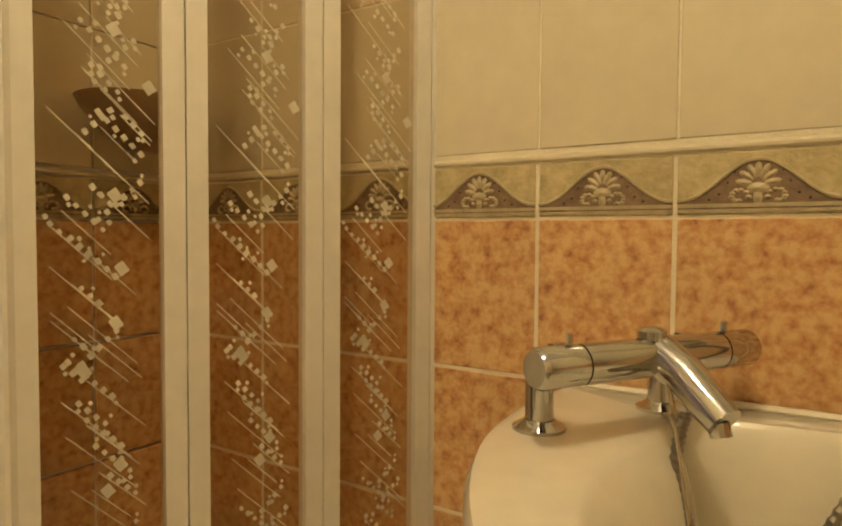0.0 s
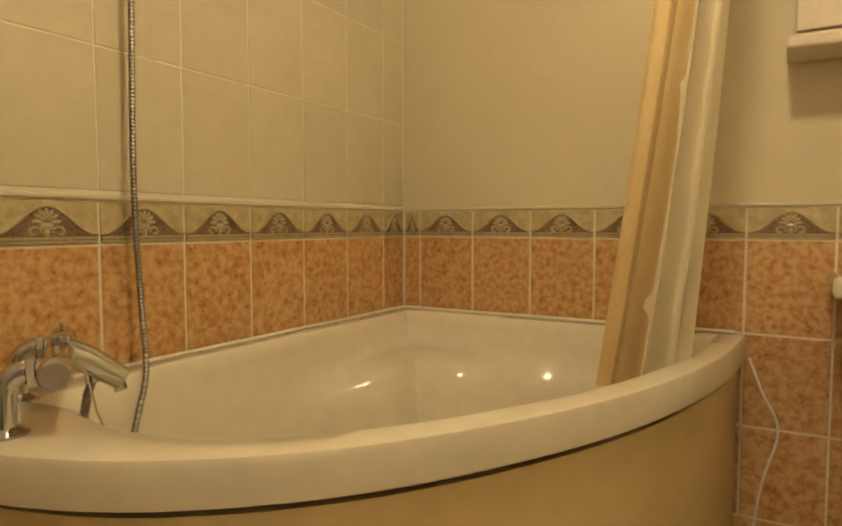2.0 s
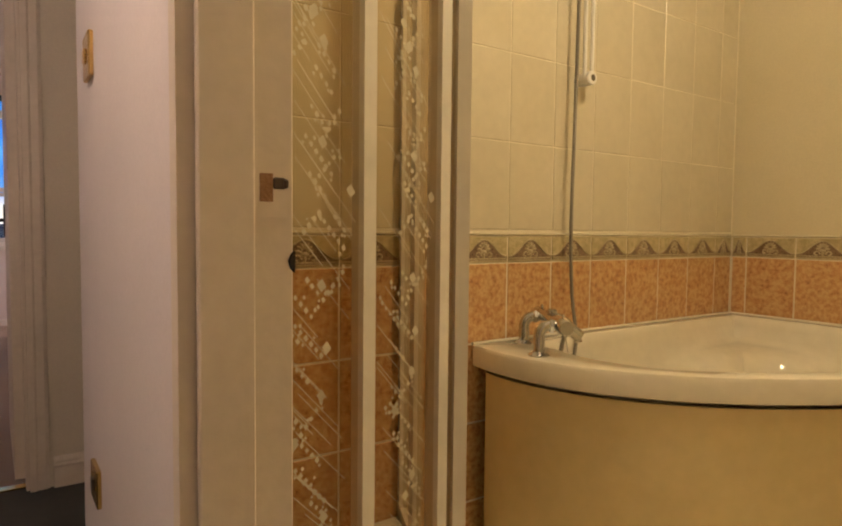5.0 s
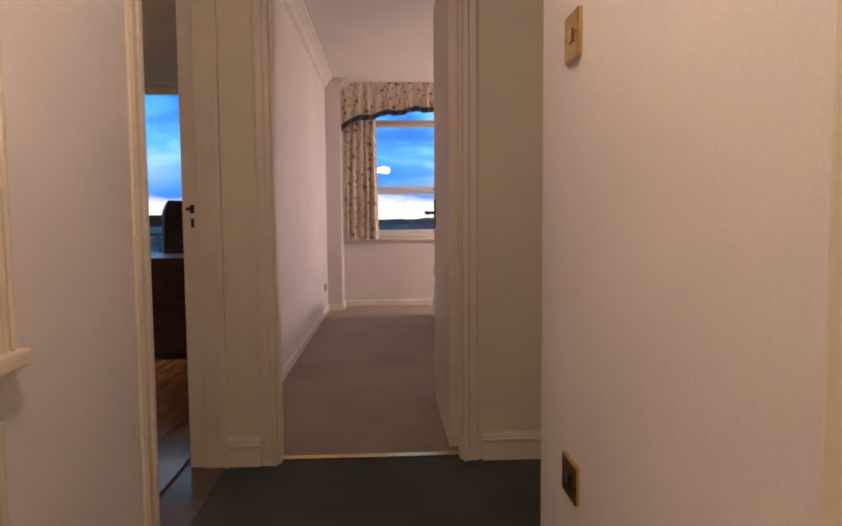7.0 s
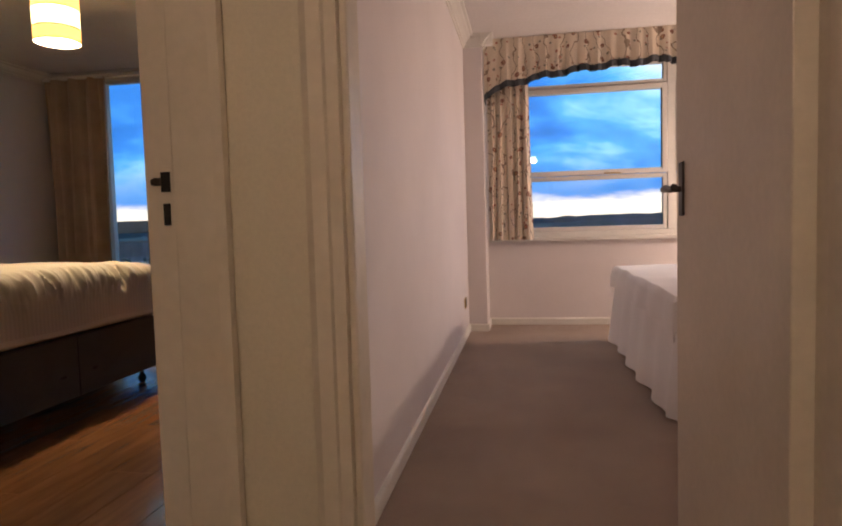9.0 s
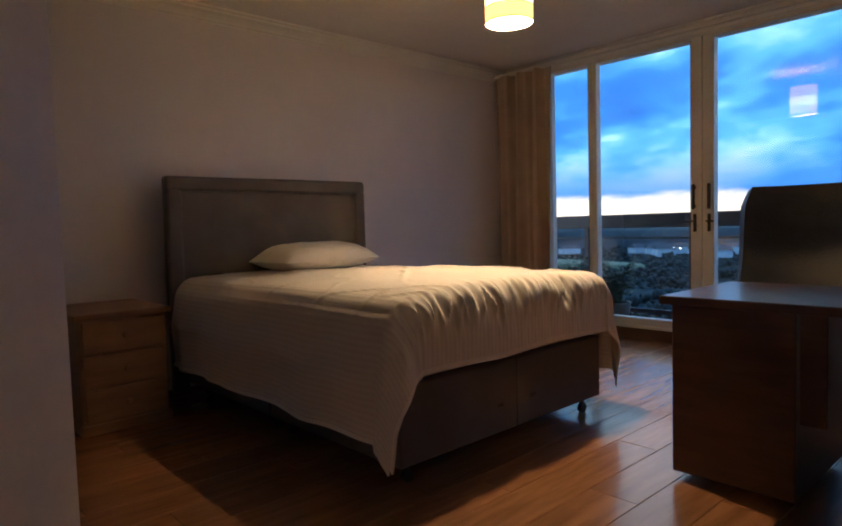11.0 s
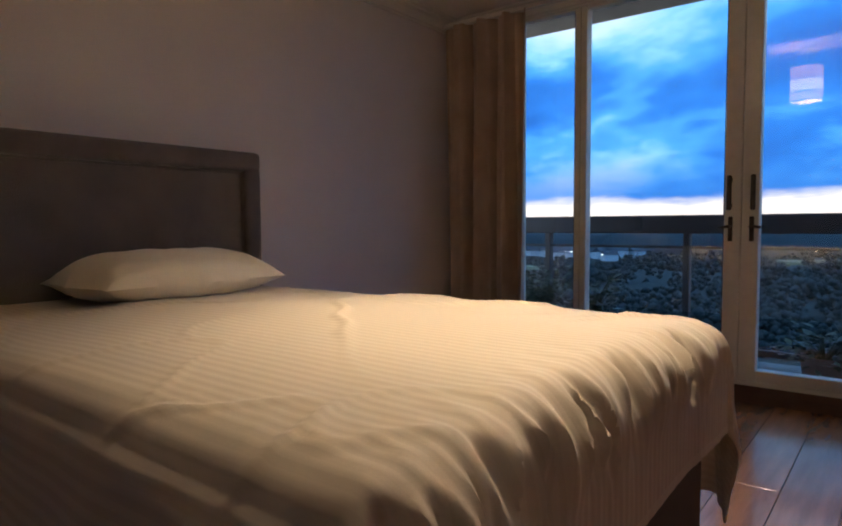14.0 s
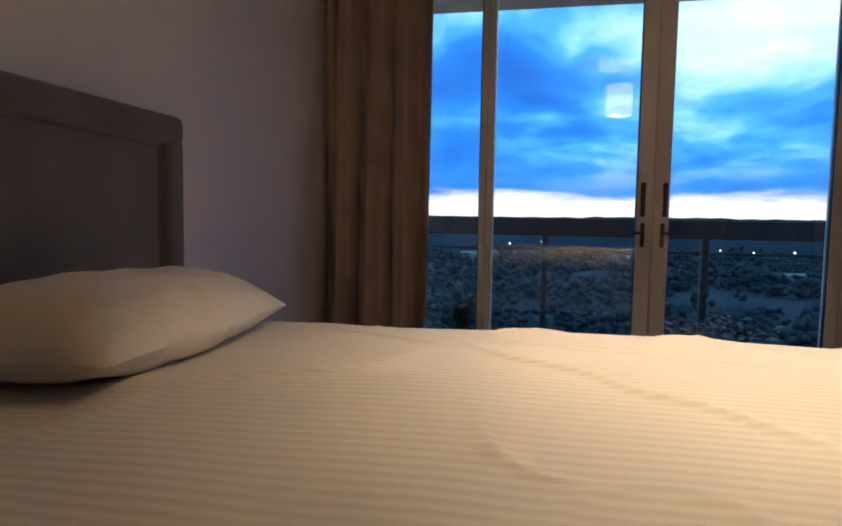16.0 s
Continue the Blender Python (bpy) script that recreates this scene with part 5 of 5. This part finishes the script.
def drape(name, label, x0, x1, y, z0, z1, m, folds, depth, parent_label="panel", flare=0.0):
    th = thing(name, label, "curtain")

    def at(u, v):
        a = u * folds * 2 * math.pi
        k = 0.60 + 0.40 * v
        x = x0 + (x1 - x0) * u + 0.012 * math.sin(a * 0.37 + 2 * v) * v + flare * v * (u - 0.5)
        return (x, y + depth * k * (math.sin(a + 0.6 * math.sin(2.2 * v)) + 0.35 * math.sin(2.7 * a + 1.3)), z1 + (z0 - z1) * v)
    part("drape", grid_bm(int(folds * 14), 24, at, 0.003), m, th, smooth=True)
    return th


dc = drape("curtain", "brown full-length curtain drawn to the wall", WALLX + 0.02, -2.99, WINY - 0.13, 0.03, 2.36, M_DRAPE, 3.6, 0.070)
part("curtain_track", box_bm(WALLX, PX, WINY - 0.15, WINY - 0.115, 2.355, 2.385, bevel=0.003), M_WHITE, dc)

# ---- spare room ----
sw = thing("window_2", "white framed casement window with sill and opening lights", "window", kind="structure")
part("window_sill", box_bm(0.50, 3.36, SPAREY - 0.05, SPAREY + 0.10, 0.735, 0.77, bevel=0.006, seg=2), M_WHITE, sw)
part("frame_bottom", box_bm(0.56, 3.3, SPAREY + 0.01, SPAREY + 0.09, 0.77, 0.815, bevel=0.004), M_UPVC, sw)
part("frame_top", box_bm(0.56, 3.3, SPAREY + 0.01, SPAREY + 0.09, 2.225, 2.27, bevel=0.004), M_UPVC, sw)
part("mullion", box_bm(2.00, 2.065, SPAREY + 0.005, SPAREY + 0.09, 0.815, 2.225, bevel=0.004), M_UPVC, sw)
for a, b in ((0.56, 1.998), (2.067, 3.30)):
    framed(sw, "lower_light", a, b, SPAREY + 0.01, 0.817, 1.285, 0.035, 0.06, M_UPVC, M_PANE)
    fr = framed(sw, "opening_light", a, b, SPAREY + 0.0, 1.29, 2.03, 0.042, 0.07, M_UPVC, M_PANE)
    framed(sw, "top_light", a, b, SPAREY + 0.01, 2.035, 2.224, 0.03, 0.06, M_UPVC, M_PANE)
    for x in (a + 0.1, (a + b) / 2 + 0.2):
        part("stay", tube_bm([(x, SPAREY - 0.008, 1.30), (x + 0.14, SPAREY - 0.012, 1.297)], 0.005, 6), M_BRASS, fr)
drape("curtain", "short floral cotton curtain hanging beside the window", 0.515, 0.86, SPAREY - 0.13, 0.755, 2.16, M_FLORAL, 5.0, 0.028, flare=0.03)
drape("curtain", "short floral cotton curtain hanging beside the window", 3.0, 3.36, SPAREY - 0.13, 0.755, 2.16, M_FLORAL, 5.0, 0.028)
pel = thing("pelmet", "floral frilled window pelmet with slate blue fringe", "pelmet")


def hem(x):
    """The swagged lower edge of the pelmet."""
    k = (x - 0.50) / 2.9
    return 1.97 + 0.21 * max(0.0, math.sin(math.pi * min(max(k, 0.0), 1.0))) ** 0.55 + 0.012 * math.sin(x * 21)


def pelmet_at(u, v):
    if u < 0.05:
        x, y0 = 0.50, SPAREY - 0.02 - 0.20 * u / 0.05
    else:
        x, y0 = 0.50 + 2.9 * (u - 0.05) / 0.95, SPAREY - 0.22
    a = x * 2 * math.pi / 0.105 + y0 * 20
    return (x, y0 + (0.004 + 0.020 * v) * math.sin(a) + 0.008 * v * math.sin(2.3 * a), 2.425 + (hem(x) - 2.425) * v)


def fringe_at(u, v):
    x, y, z = pelmet_at(u, 1.0)
    return (x, y - 0.006 + 0.008 * math.sin(x * 140) * v, z + 0.012 - 0.055 * v)


part("frill", grid_bm(260, 10, pelmet_at, 0.002), M_FLORAL, pel, smooth=True)
part("fringe", grid_bm(260, 3, fringe_at, 0.003), M_FRINGE, pel, "slate blue fringe", smooth=True)
part("board", box_bm(0.51, 3.38, SPAREY - 0.205, SPAREY - 0.002, 2.405, 2.425), M_WHITE, pel)

sb = thing("spare_bed", "single bed with white bedspread and gathered valance", "bed")
part("mattress", box_bm(1.50, 3.20, 2.08, 3.92, 0.28, 0.54, bevel=0.05, seg=4), M_COTTON, sb, smooth=True)
part("divan", box_bm(1.52, 3.18, 2.10, 3.90, 0.02, 0.28, bevel=0.01), M_COTTON, sb)


def spread_at(u, v):
    """Bedspread top with a rounded edge and a short fall."""
    def edge(k, lo, hi, r=0.07, fall=0.16):
        span = hi - lo
        s = -fall + k * (span + 2 * fall)
        if s < 0:
            return lo - 0.015 - 0.012 * min(1, -s / 0.1), s
        if s > span:
            return hi + 0.015 + 0.012 * min(1, (s - span) / 0.1), span - s
        return lo + s, 0.0
    x, da = edge(u, 1.47, 3.22)
    y, db = edge(v, 2.05, 3.95)
    drop = -math.hypot(da, db)
    k = min(1.0, -drop / 0.08)
    z = 0.57 + drop + (1 - k) * 0.012 * fold_noise(x * 3, y * 3, 2)
    return (x + 0.010 * k * math.sin(y * 17), y + 0.010 * k * math.sin(x * 17), z)


part("bedspread", grid_bm(90, 90, spread_at, 0.008), M_SHEET, sb, smooth=True)


def valance(pts, n):
    bm = bmesh.new()
    prev = None
    for i in range(n + 1):
        k = i / n * (len(pts) - 1)
        j = min(int(k), len(pts) - 2)
        p = Vector(pts[j]).lerp(Vector(pts[j + 1]), k - j)
        d = (Vector(pts[j + 1]) - Vector(pts[j])).normalized()
        o = Vector((d.y, -d.x))
        w = math.sin(i * 0.42) + 0.5 * math.sin(i * 0.17 + 1)
        col = [bm.verts.new((*(p + o * (0.003 + 0.015 * f) * w + o * 0.05 * f), z)) for f, z in ((0, 0.48), (0.3, 0.34), (0.7, 0.16), (1, 0.018))]
        if prev:
            for a in range(3):
                bm.faces.new((prev[a], col[a], col[a + 1], prev[a + 1]))
        prev = col
    return bm


part("valance", valance([(1.475, 3.95), (1.475, 2.05), (3.2, 2.05)][::1], 150), M_SHEET, sb, "gathered white valance", smooth=True)

# ---- balcony and distance ----
wall("balcony_floor", -4.8, 0.6, WINY + 0.12, 5.95, -0.22, -0.04, M_CONCRETE)
wall("balcony_soffit", -4.8, 0.6, WINY + 0.12, 5.95, 2.66, 2.80, M_CONCRETE)
br = thing("balcony_railing", "dark balcony railing with glass panels", "railing", kind="structure")
part("top_rail", box_bm(-4.8, 0.6, 5.76, 5.86, 0.905, 1.045, bevel=0.01), M_RAIL, br)
part("bottom_rail", box_bm(-4.8, 0.6, 5.79, 5.83, 0.03, 0.075, bevel=0.004), M_RAIL, br)
part("mid_rail", box_bm(-4.8, 0.6, 5.80, 5.82, 0.79, 0.81, bevel=0.002), M_RAIL, br)
for k in range(5):
    x = -4.65 + 1.15 * k
    part("post", box_bm(x - 0.024, x + 0.024, 5.775, 5.845, -0.04, 0.905, bevel=0.004), M_RAIL, br)
    if k < 4:
        gp = part("glass_panel", box_bm(x + 0.05, x + 1.10, 5.807, 5.815, 0.09, 0.78), M_BALC_GLASS, br, "smoked glass panel")
        gp.visible_shadow = False


def balcony_plant(place, height, spread, seed, n):
    th = thing("potted_plant", "dark leafy plant in a pot on the balcony", "plant", place)
    part("pot", lathe_bm([(0.09, 0), (0.11, 0.02), (0.13, 0.20), (0.14, 0.22), (0.12, 0.22), (0.115, 0.19), (0.01, 0.185)], 20), M_POT, th, smooth=True)
    rnd = random.Random(seed)
    stems, leaves = bmesh.new(), bmesh.new()
    for i in range(n):
        a, s = rnd.uniform(0, 2 * math.pi), rnd.uniform(0.2, 1) * spread
        h = 0.2 + height * rnd.uniform(0.35, 1)
        tip = Vector((s * math.cos(a), s * math.sin(a), h))
        add_tube(stems, [(0.02 * math.cos(a), 0.02 * math.sin(a), 0.17), (tip.x * 0.4, tip.y * 0.4, h * 0.75), tip], [0.006, 0.004, 0.002], 5)
        for k in range(6):
            b = a + rnd.uniform(-1.4, 1.4)
            p = tip * rnd.uniform(0.75, 1.0) + Vector((0, 0, rnd.uniform(-0.05, 0.04)))
            l, w = rnd.uniform(0.05, 0.10), rnd.uniform(0.014, 0.026)
            d = Vector((math.cos(b), math.sin(b), rnd.uniform(-0.5, 0.5))).normalized()
            o = d.cross(Vector((0, 0, 1))).normalized() * w
            leaves.faces.new([leaves.verts.new(q) for q in (p, p + d * l * 0.45 + o, p + d * l, p + d * l * 0.45 - o)])
    part("stems", stems, M_LEAF, th)
    part("leaves", leaves, M_LEAF, th)


balcony_plant((-3.32, 5.35, -0.04), 0.50, 0.24, 2, 70)
balcony_plant((-2.92, 5.40, -0.04), 0.46, 0.18, 5, 60)
balcony_plant((-1.40, 5.25, -0.04), 0.16, 0.30, 8, 60)
balcony_plant((-1.05, 5.30, -0.04), 0.22, 0.26, 11, 60)

GROUND = -32.0


def land():
    """Ground from the foot of the building to the horizon, with rolling woods."""
    def at(u, v):
        a = (u - 0.5) * 2.6
        r = 20 + 4200 * v ** 2.2
        x, y = math.sin(a) * r, math.cos(a) * r
        h = 9 * fold_noise(x / 260, y / 260) + 4.5 * fold_noise(x / 40, y / 40, 3) + 2.2 * fold_noise(x / 13, y / 13, 6) * (r < 900)
        rise = max(0.0, (r - 700) / 3500)
        return (x, y, GROUND + h * min(1.0, r / 150) + 42 * rise ** 0.8)
    return tagged(mesh_ob("ground", grid_bm(220, 200, at), M_LAND, smooth=True), kind="structure")


land()


def ridge(name, dist, base, rough, seed, m):
    def at(u, v):
        a = (u - 0.5) * 2.4
        x, y = math.sin(a) * dist, math.cos(a) * dist
        top = base + 9 * min(1.0, max(0.0, (a + 0.12) / 0.25)) + rough * fold_noise(a * 6, seed) + rough * 0.5 * fold_noise(a * 40, seed, 2) + rough * 0.35 * abs(fold_noise(a * 160, seed, 5))
        return (x + 60 * v * math.sin(a), y + 60 * v * math.cos(a), (GROUND - 5) + (top - GROUND + 5) * math.sin(v * math.pi / 2))
    return tagged(mesh_ob(name, grid_bm(700, 5, at), m), kind="structure")


FIELDS = ((-1, 480, 78), (24, 380, 60), (-36, 420, 70))


def far_woods():
    """Clumps of trees over the low ground, thinning out round the fields."""
    rnd = random.Random(31)
    ico = bmesh.new()
    bmesh.ops.create_icosphere(ico, subdivisions=1, radius=1.0)
    ball = np.array([v.co[:] for v in ico.verts])
    corners = np.array([[v.index for v in f.verts] for f in ico.faces])
    ico.free()
    # each crown is a cluster of small uneven clumps
    clumps = 9
    tris = np.concatenate([corners + k * len(ball) for k in range(clumps)])
    shapes = []
    for q in range(14):
        bits = []
        for k in range(clumps):
            a, r, z = rnd.uniform(0, 6.28), rnd.uniform(0.1, 0.95), rnd.uniform(-0.7, 0.8)
            jag = np.array([[rnd.uniform(0.55, 1.4)] for v in ball])
            bits.append(ball * jag * rnd.uniform(0.22, 0.5) + np.array([r * math.cos(a), r * math.sin(a), z]))
        shapes.append(np.concatenate(bits))
    verts, faces = [], []
    made = 0
    while made < 7000:
        a, r = rnd.uniform(-1.35, 0.75), 110 + 660 * rnd.random() ** 0.8
        x, y = math.sin(a) * r, math.cos(a) * r
        if fold_noise(x / 70, y / 70, 2) + 0.5 * fold_noise(x / 22, y / 22, 8) < rnd.uniform(-0.45, 0.05):
            continue
        if any(((x - math.sin(radians(fa)) * fr) / (fw * 1.05)) ** 2 + ((y - math.cos(radians(fa)) * fr) / (fw * 0.32)) ** 2 < 1 for fa, fr, fw in FIELDS):
            continue
        h = 9 * fold_noise(x / 260, y / 260) + 4.5 * fold_noise(x / 40, y / 40, 3)
        s, tall, turn = rnd.uniform(1.6, 4.2), rnd.uniform(0.7, 1.2), rnd.uniform(0, 6.28)
        c, n = math.cos(turn), math.sin(turn)
        shape = rnd.choice(shapes)
        verts.append(np.stack([x + s * (shape[:, 0] * c - shape[:, 1] * n), y + s * (shape[:, 0] * n + shape[:, 1] * c), GROUND + h * min(1.0, r / 150) + s * (0.8 + shape[:, 2] * tall)], 1))
        faces.append(tris + made * len(shape))
        made += 1
    verts, faces = np.concatenate(verts).tolist(), np.concatenate(faces).tolist()
    me = bpy.data.meshes.new("far_trees")
    me.from_pydata(verts, [], faces)
    me.shade_smooth()
    me.materials.append(M_WOODS)
    tagged(new("far_trees", me), "dark broadleaf woodland on the low ground", "trees", kind="stuff")


far_woods()
ridge("backdrop_near_wood", 620, -10.0, 3.0, 3.3, M_RIDGE)
ridge("backdrop_far_hill", 1900, 0.0, 9.0, 7.1, M_RIDGE)
for i, (a, r, w) in enumerate(FIELDS):
    x, y = math.sin(radians(a)) * r, math.cos(radians(a)) * r
    bm = lathe_bm([(w, -1.5), (w * 0.97, 0.5), (w * 0.5, 1.5), (1, 2.0)], 28, (x, y, GROUND + 6), 1.0, 0.28)
    tagged(mesh_ob("field", bm, M_FIELD), kind="structure")
rnd = random.Random(12)
for i in range(22):
    a, r = (radians(rnd.uniform(-27, -19)), rnd.uniform(470, 540)) if i < 11 else (radians(rnd.uniform(-62, 25)), rnd.uniform(400, 580))
    x, y = math.sin(a) * r, math.cos(a) * r
    w, d, h = rnd.uniform(4, 9), rnd.uniform(4, 6), rnd.uniform(4, 6)
    z = GROUND + 5
    ho = thing("house", "small pale rendered house among trees far below", "house", (x, y, z), "far houses", turn=rnd.uniform(0, 90))
    part("wall", box_bm(-w, w, -d, d, 0, h), M_HOUSE, ho)
    part("roof", prism_bm([(-d - 0.4, h), (d + 0.4, h), (0, h + 3.2)], -w - 0.4, w + 0.4, "x"), M_ROOF, ho)
lights = bmesh.new()
for i in range(16):
    a, r = radians(rnd.uniform(-60, 40)), rnd.uniform(420, 610)
    add_box(lights, math.sin(a) * r - 0.4, math.sin(a) * r + 0.4, math.cos(a) * r - 0.4, math.cos(a) * r + 0.4, GROUND + 11, GROUND + 11.7)
tagged(mesh_ob("street_lights", lights, M_TOWNLIGHT), "tiny warm lamps scattered over the far town", "street lamp", kind="stuff")


# ---- pieces: tiles and planks ----
def tile_mesh(name, w, h, m, depth=0.008, bev=0.0016):
    """A glazed tile, its back at y=0 and its face towards -y, lower left corner at the origin."""
    bm = bmesh.new()
    back = [bm.verts.new((x, 0, z)) for x, z in ((0, 0), (w, 0), (w, h), (0, h))]
    edge = [bm.verts.new((x, -depth + bev, z)) for x, z in ((0, 0), (w, 0), (w, h), (0, h))]
    face = [bm.verts.new((x, -depth, z)) for x, z in ((bev, bev), (w - bev, bev), (w - bev, h - bev), (bev, h - bev))]
    for i in range(4):
        j = (i + 1) % 4
        bm.faces.new((back[i], back[j], edge[j], edge[i]))
        bm.faces.new((edge[i], edge[j], face[j], face[i]))
    bm.faces.new(face)
    me = bpy.data.meshes.new(name)
    bmesh.ops.recalc_face_normals(bm, faces=bm.faces)
    bm.to_mesh(me)
    bm.free()
    me.materials.append(m)
    return me


def border_mesh(w=0.1960, h=0.082):
    """A border tile in relief: a swelling arch over a palmette with two scrolls, on a double fillet."""
    bm = bmesh.new()
    add_box(bm, 0, w, -0.0085, 0, 0, h, bevel=0.0012, mi=0)

    def arch(x):
        k = (x / w - 0.5) * 2
        return 0.017 + 0.053 * (0.5 + 0.5 * math.cos(math.pi * k)) ** 1.15
    n = 26
    lo = []
    for i in range(n + 1):
        x = w * i / n
        lo.append((bm.verts.new((x, -0.0089, 0.014)), bm.verts.new((x, -0.0089, arch(x)))))
    for a, b in zip(lo, lo[1:]):
        bm.faces.new((a[0], b[0], b[1], a[1])).material_index = 1
    rim = []
    for i in range(n + 1):
        x = w * i / n
        z = arch(x)
        rim.append([bm.verts.new((x, -0.0086, z - 0.0012)), bm.verts.new((x, -0.0118, z + 0.0006)), bm.verts.new((x, -0.0118, z + 0.0034)), bm.verts.new((x, -0.0086, z + 0.0052))])
    for a, b in zip(rim, rim[1:]):
        for i in range(3):
            bm.faces.new((a[i], b[i], b[i + 1], a[i + 1])).material_index = 2
    for z0, z1, d in ((0.0095, 0.0145, 0.0115), (0.0035, 0.0075, 0.0105)):
        add_box(bm, 0.001, w - 0.001, -d, -0.008, z0, z1, mi=2)
    add_box(bm, 0.001, w - 0.001, -0.0092, -0.008, 0.0076, 0.0094, mi=1)

    def blob(cx, cz, rx, rz, ang, hgt=0.0125, mi=2):
        c, s = math.cos(ang), math.sin(ang)
        ring = [bm.verts.new((cx + rx * math.cos(t) * c - rz * math.sin(t) * s, -0.0088, cz + rx * math.cos(t) * s + rz * math.sin(t) * c)) for t in (2 * math.pi * k / 8 for k in range(8))]
        top = bm.verts.new((cx, -hgt, cz))
        for i in range(8):
            bm.faces.new((ring[i], ring[(i + 1) % 8], top)).material_index = mi
    cx = w / 2
    for k in range(7):
        a = math.pi * (0.06 + 0.88 * k / 6)
        blob(cx + 0.017 * math.cos(a), 0.038 + 0.020 * math.sin(a), 0.011, 0.0048, a)
    blob(cx, 0.034, 0.014, 0.008, 0)
    blob(cx, 0.022, 0.006, 0.010, 0)
    for s in (-1, 1):
        for k in range(9):
            a = k * 0.62
            r = 0.0135 - 0.0010 * k
            blob(cx + s * (0.023 - r * math.cos(a) * 0.9), 0.0225 + r * math.sin(a) * 0.85, 0.0042, 0.0034, 0)
        for x, z, r in ((0.046, 0.027, 0.0038), (0.036, 0.042, 0.0034), (0.058, 0.020, 0.004), (0.028, 0.056, 0.003)):
            blob(cx + s * x, z, r, r * 0.9, 0, 0.0090, 3)
    me = bpy.data.meshes.new("border_tile")
    bm.to_mesh(me)
    bm.free()
    for m in (M_STONE, M_UMBER, M_RELIEF, M_HOLE):
        me.materials.append(m)
    return me


def lay(name, me, parent, m):
    ob = new(name, me)
    ob.parent = parent
    ob.matrix_local = m
    return ob


TW, TH, G = 0.1960, 0.2460, 0.0060
PIT, ZB, CW = 0.202, 0.86, 0.1992
ORANGE, BORDER, CREAM = tile_mesh("wall_tile", TW, TH, M_ORANGE), border_mesh(), tile_mesh("cream_tile", CW, 0.2800, M_WTILE)


def tile_wall(name, label, origin, turn, first, last, start, end, cream):
    """Tiles from column first to last along a wall; start and end: where they are cut."""
    th = thing(name, label, "wall tiles", origin, kind="structure", turn=turn)
    cut = {}

    def tile(kind, k, z, me, w, h, m):
        a, b = max(k * PIT, start), min(k * PIT + w, end)
        if b - a < 0.01:
            return
        if b - a < w - 0.002 and kind != "border_tile":
            key = (kind, round(b - a, 3))
            cut.setdefault(key, tile_mesh(kind, b - a, h, m))
            lay(kind, cut[key], th, pose(a, 0, z))
        elif b - a < w - 0.002:
            o = lay(kind, me, th, pose(a, 0, z))
            o.scale = ((b - a) / TW, 1, 1)
        else:
            lay(kind, me, th, pose(a, random.uniform(-0.0006, 0.0006), z))
    for k in range(first, last + 1):
        for r in range(1, 4):
            tile("wall_tile", k, ZB - 0.002 - 0.252 * r + G, ORANGE, TW, TH, M_ORANGE)
        tile("border_tile", k, ZB + 0.003, BORDER, TW, 0.082, M_STONE)
        if cream:
            for r in range(5):
                tile("cream_tile", k, ZB + 0.108 + 0.283 * r, CREAM, CW, 0.2800, M_WTILE)
    pencil = [(0, 0), (-0.008, 0), (-0.012, 0.003), (-0.012, 0.007), (-0.008, 0.011), (0, 0.011)]
    bm = bmesh.new()
    rows = [[bm.verts.new((x, y, ZB + 0.0885 + z)) for y, z in pencil] for x in (start, end)]
    for i in range(6):
        bm.faces.new((rows[0][i], rows[0][(i + 1) % 6], rows[1][(i + 1) % 6], rows[1][i]))
    part("pencil_trim", bm, M_WTILE, th, "cream pencil trim")
    bm = box_bm(start, end, -0.0076, -0.0002, 0.002, 0.104 - 0.002)
    part("cut_course", bm, M_ORANGE, th)
    return th


tile_wall("wall_tiles_north", "mottled terracotta tiles, relief border and cream tiles", (2.15, AY + 0.008, 0), 0, -4, 8, -0.715, BX - 2.15, True)
b0 = -1.074
tile_wall("wall_tiles_east", "mottled terracotta wall tiles with relief border", (BX + 0.008, b0, 0), -90, -1, 8, -0.064, 1.80, False)
tile_wall("wall_tiles_shower", "mottled terracotta and cream tiles inside the shower", (RX + 0.1005, -1.80, 0), 90, 0, 4, 0.0, 0.79, True)
wall("wall_grout_east", BX + 0.0016, BX + 0.0075, -2.87, AY, 0, ZB + 0.09, M_GROUT)

planks = thing("floor_planks", "reddish brown laminate floor planks", "floor", kind="structure")
PW, PLN = 0.192, 1.28
plank = bmesh.new()
add_box(plank, 0.0012, PW - 0.0012, 0.001, PLN - 0.001, -0.012, 0.0, bevel=0.0012)
PLANK = bpy.data.meshes.new("plank")
plank.to_mesh(PLANK)
plank.free()
PLANK.materials.append(M_WOOD_FLOOR)
for i in range(int((PX - WALLX) / PW)):
    y = -1.0 - (i * 0.53) % PLN
    while y < WINY - 0.01:
        y0, y1 = max(y, -0.998), min(y + PLN, WINY - 0.006)
        if y1 - y0 > 0.02:
            lay("plank", PLANK, planks, pose(WALLX + i * PW, y0, 0)).scale = (1, (y1 - y0) / PLN, 1)
        y += PLN
threshold = wall("trim_threshold", PX - 0.02, HX + 0.01, -0.60, 0.10, -0.002, 0.006, M_DARKWOOD, 0.002)
wall("trim_carpet_bar", 0.54, 1.27, FY + 0.035, FY + 0.07, 0.0, 0.008, M_BRASS, 0.002)
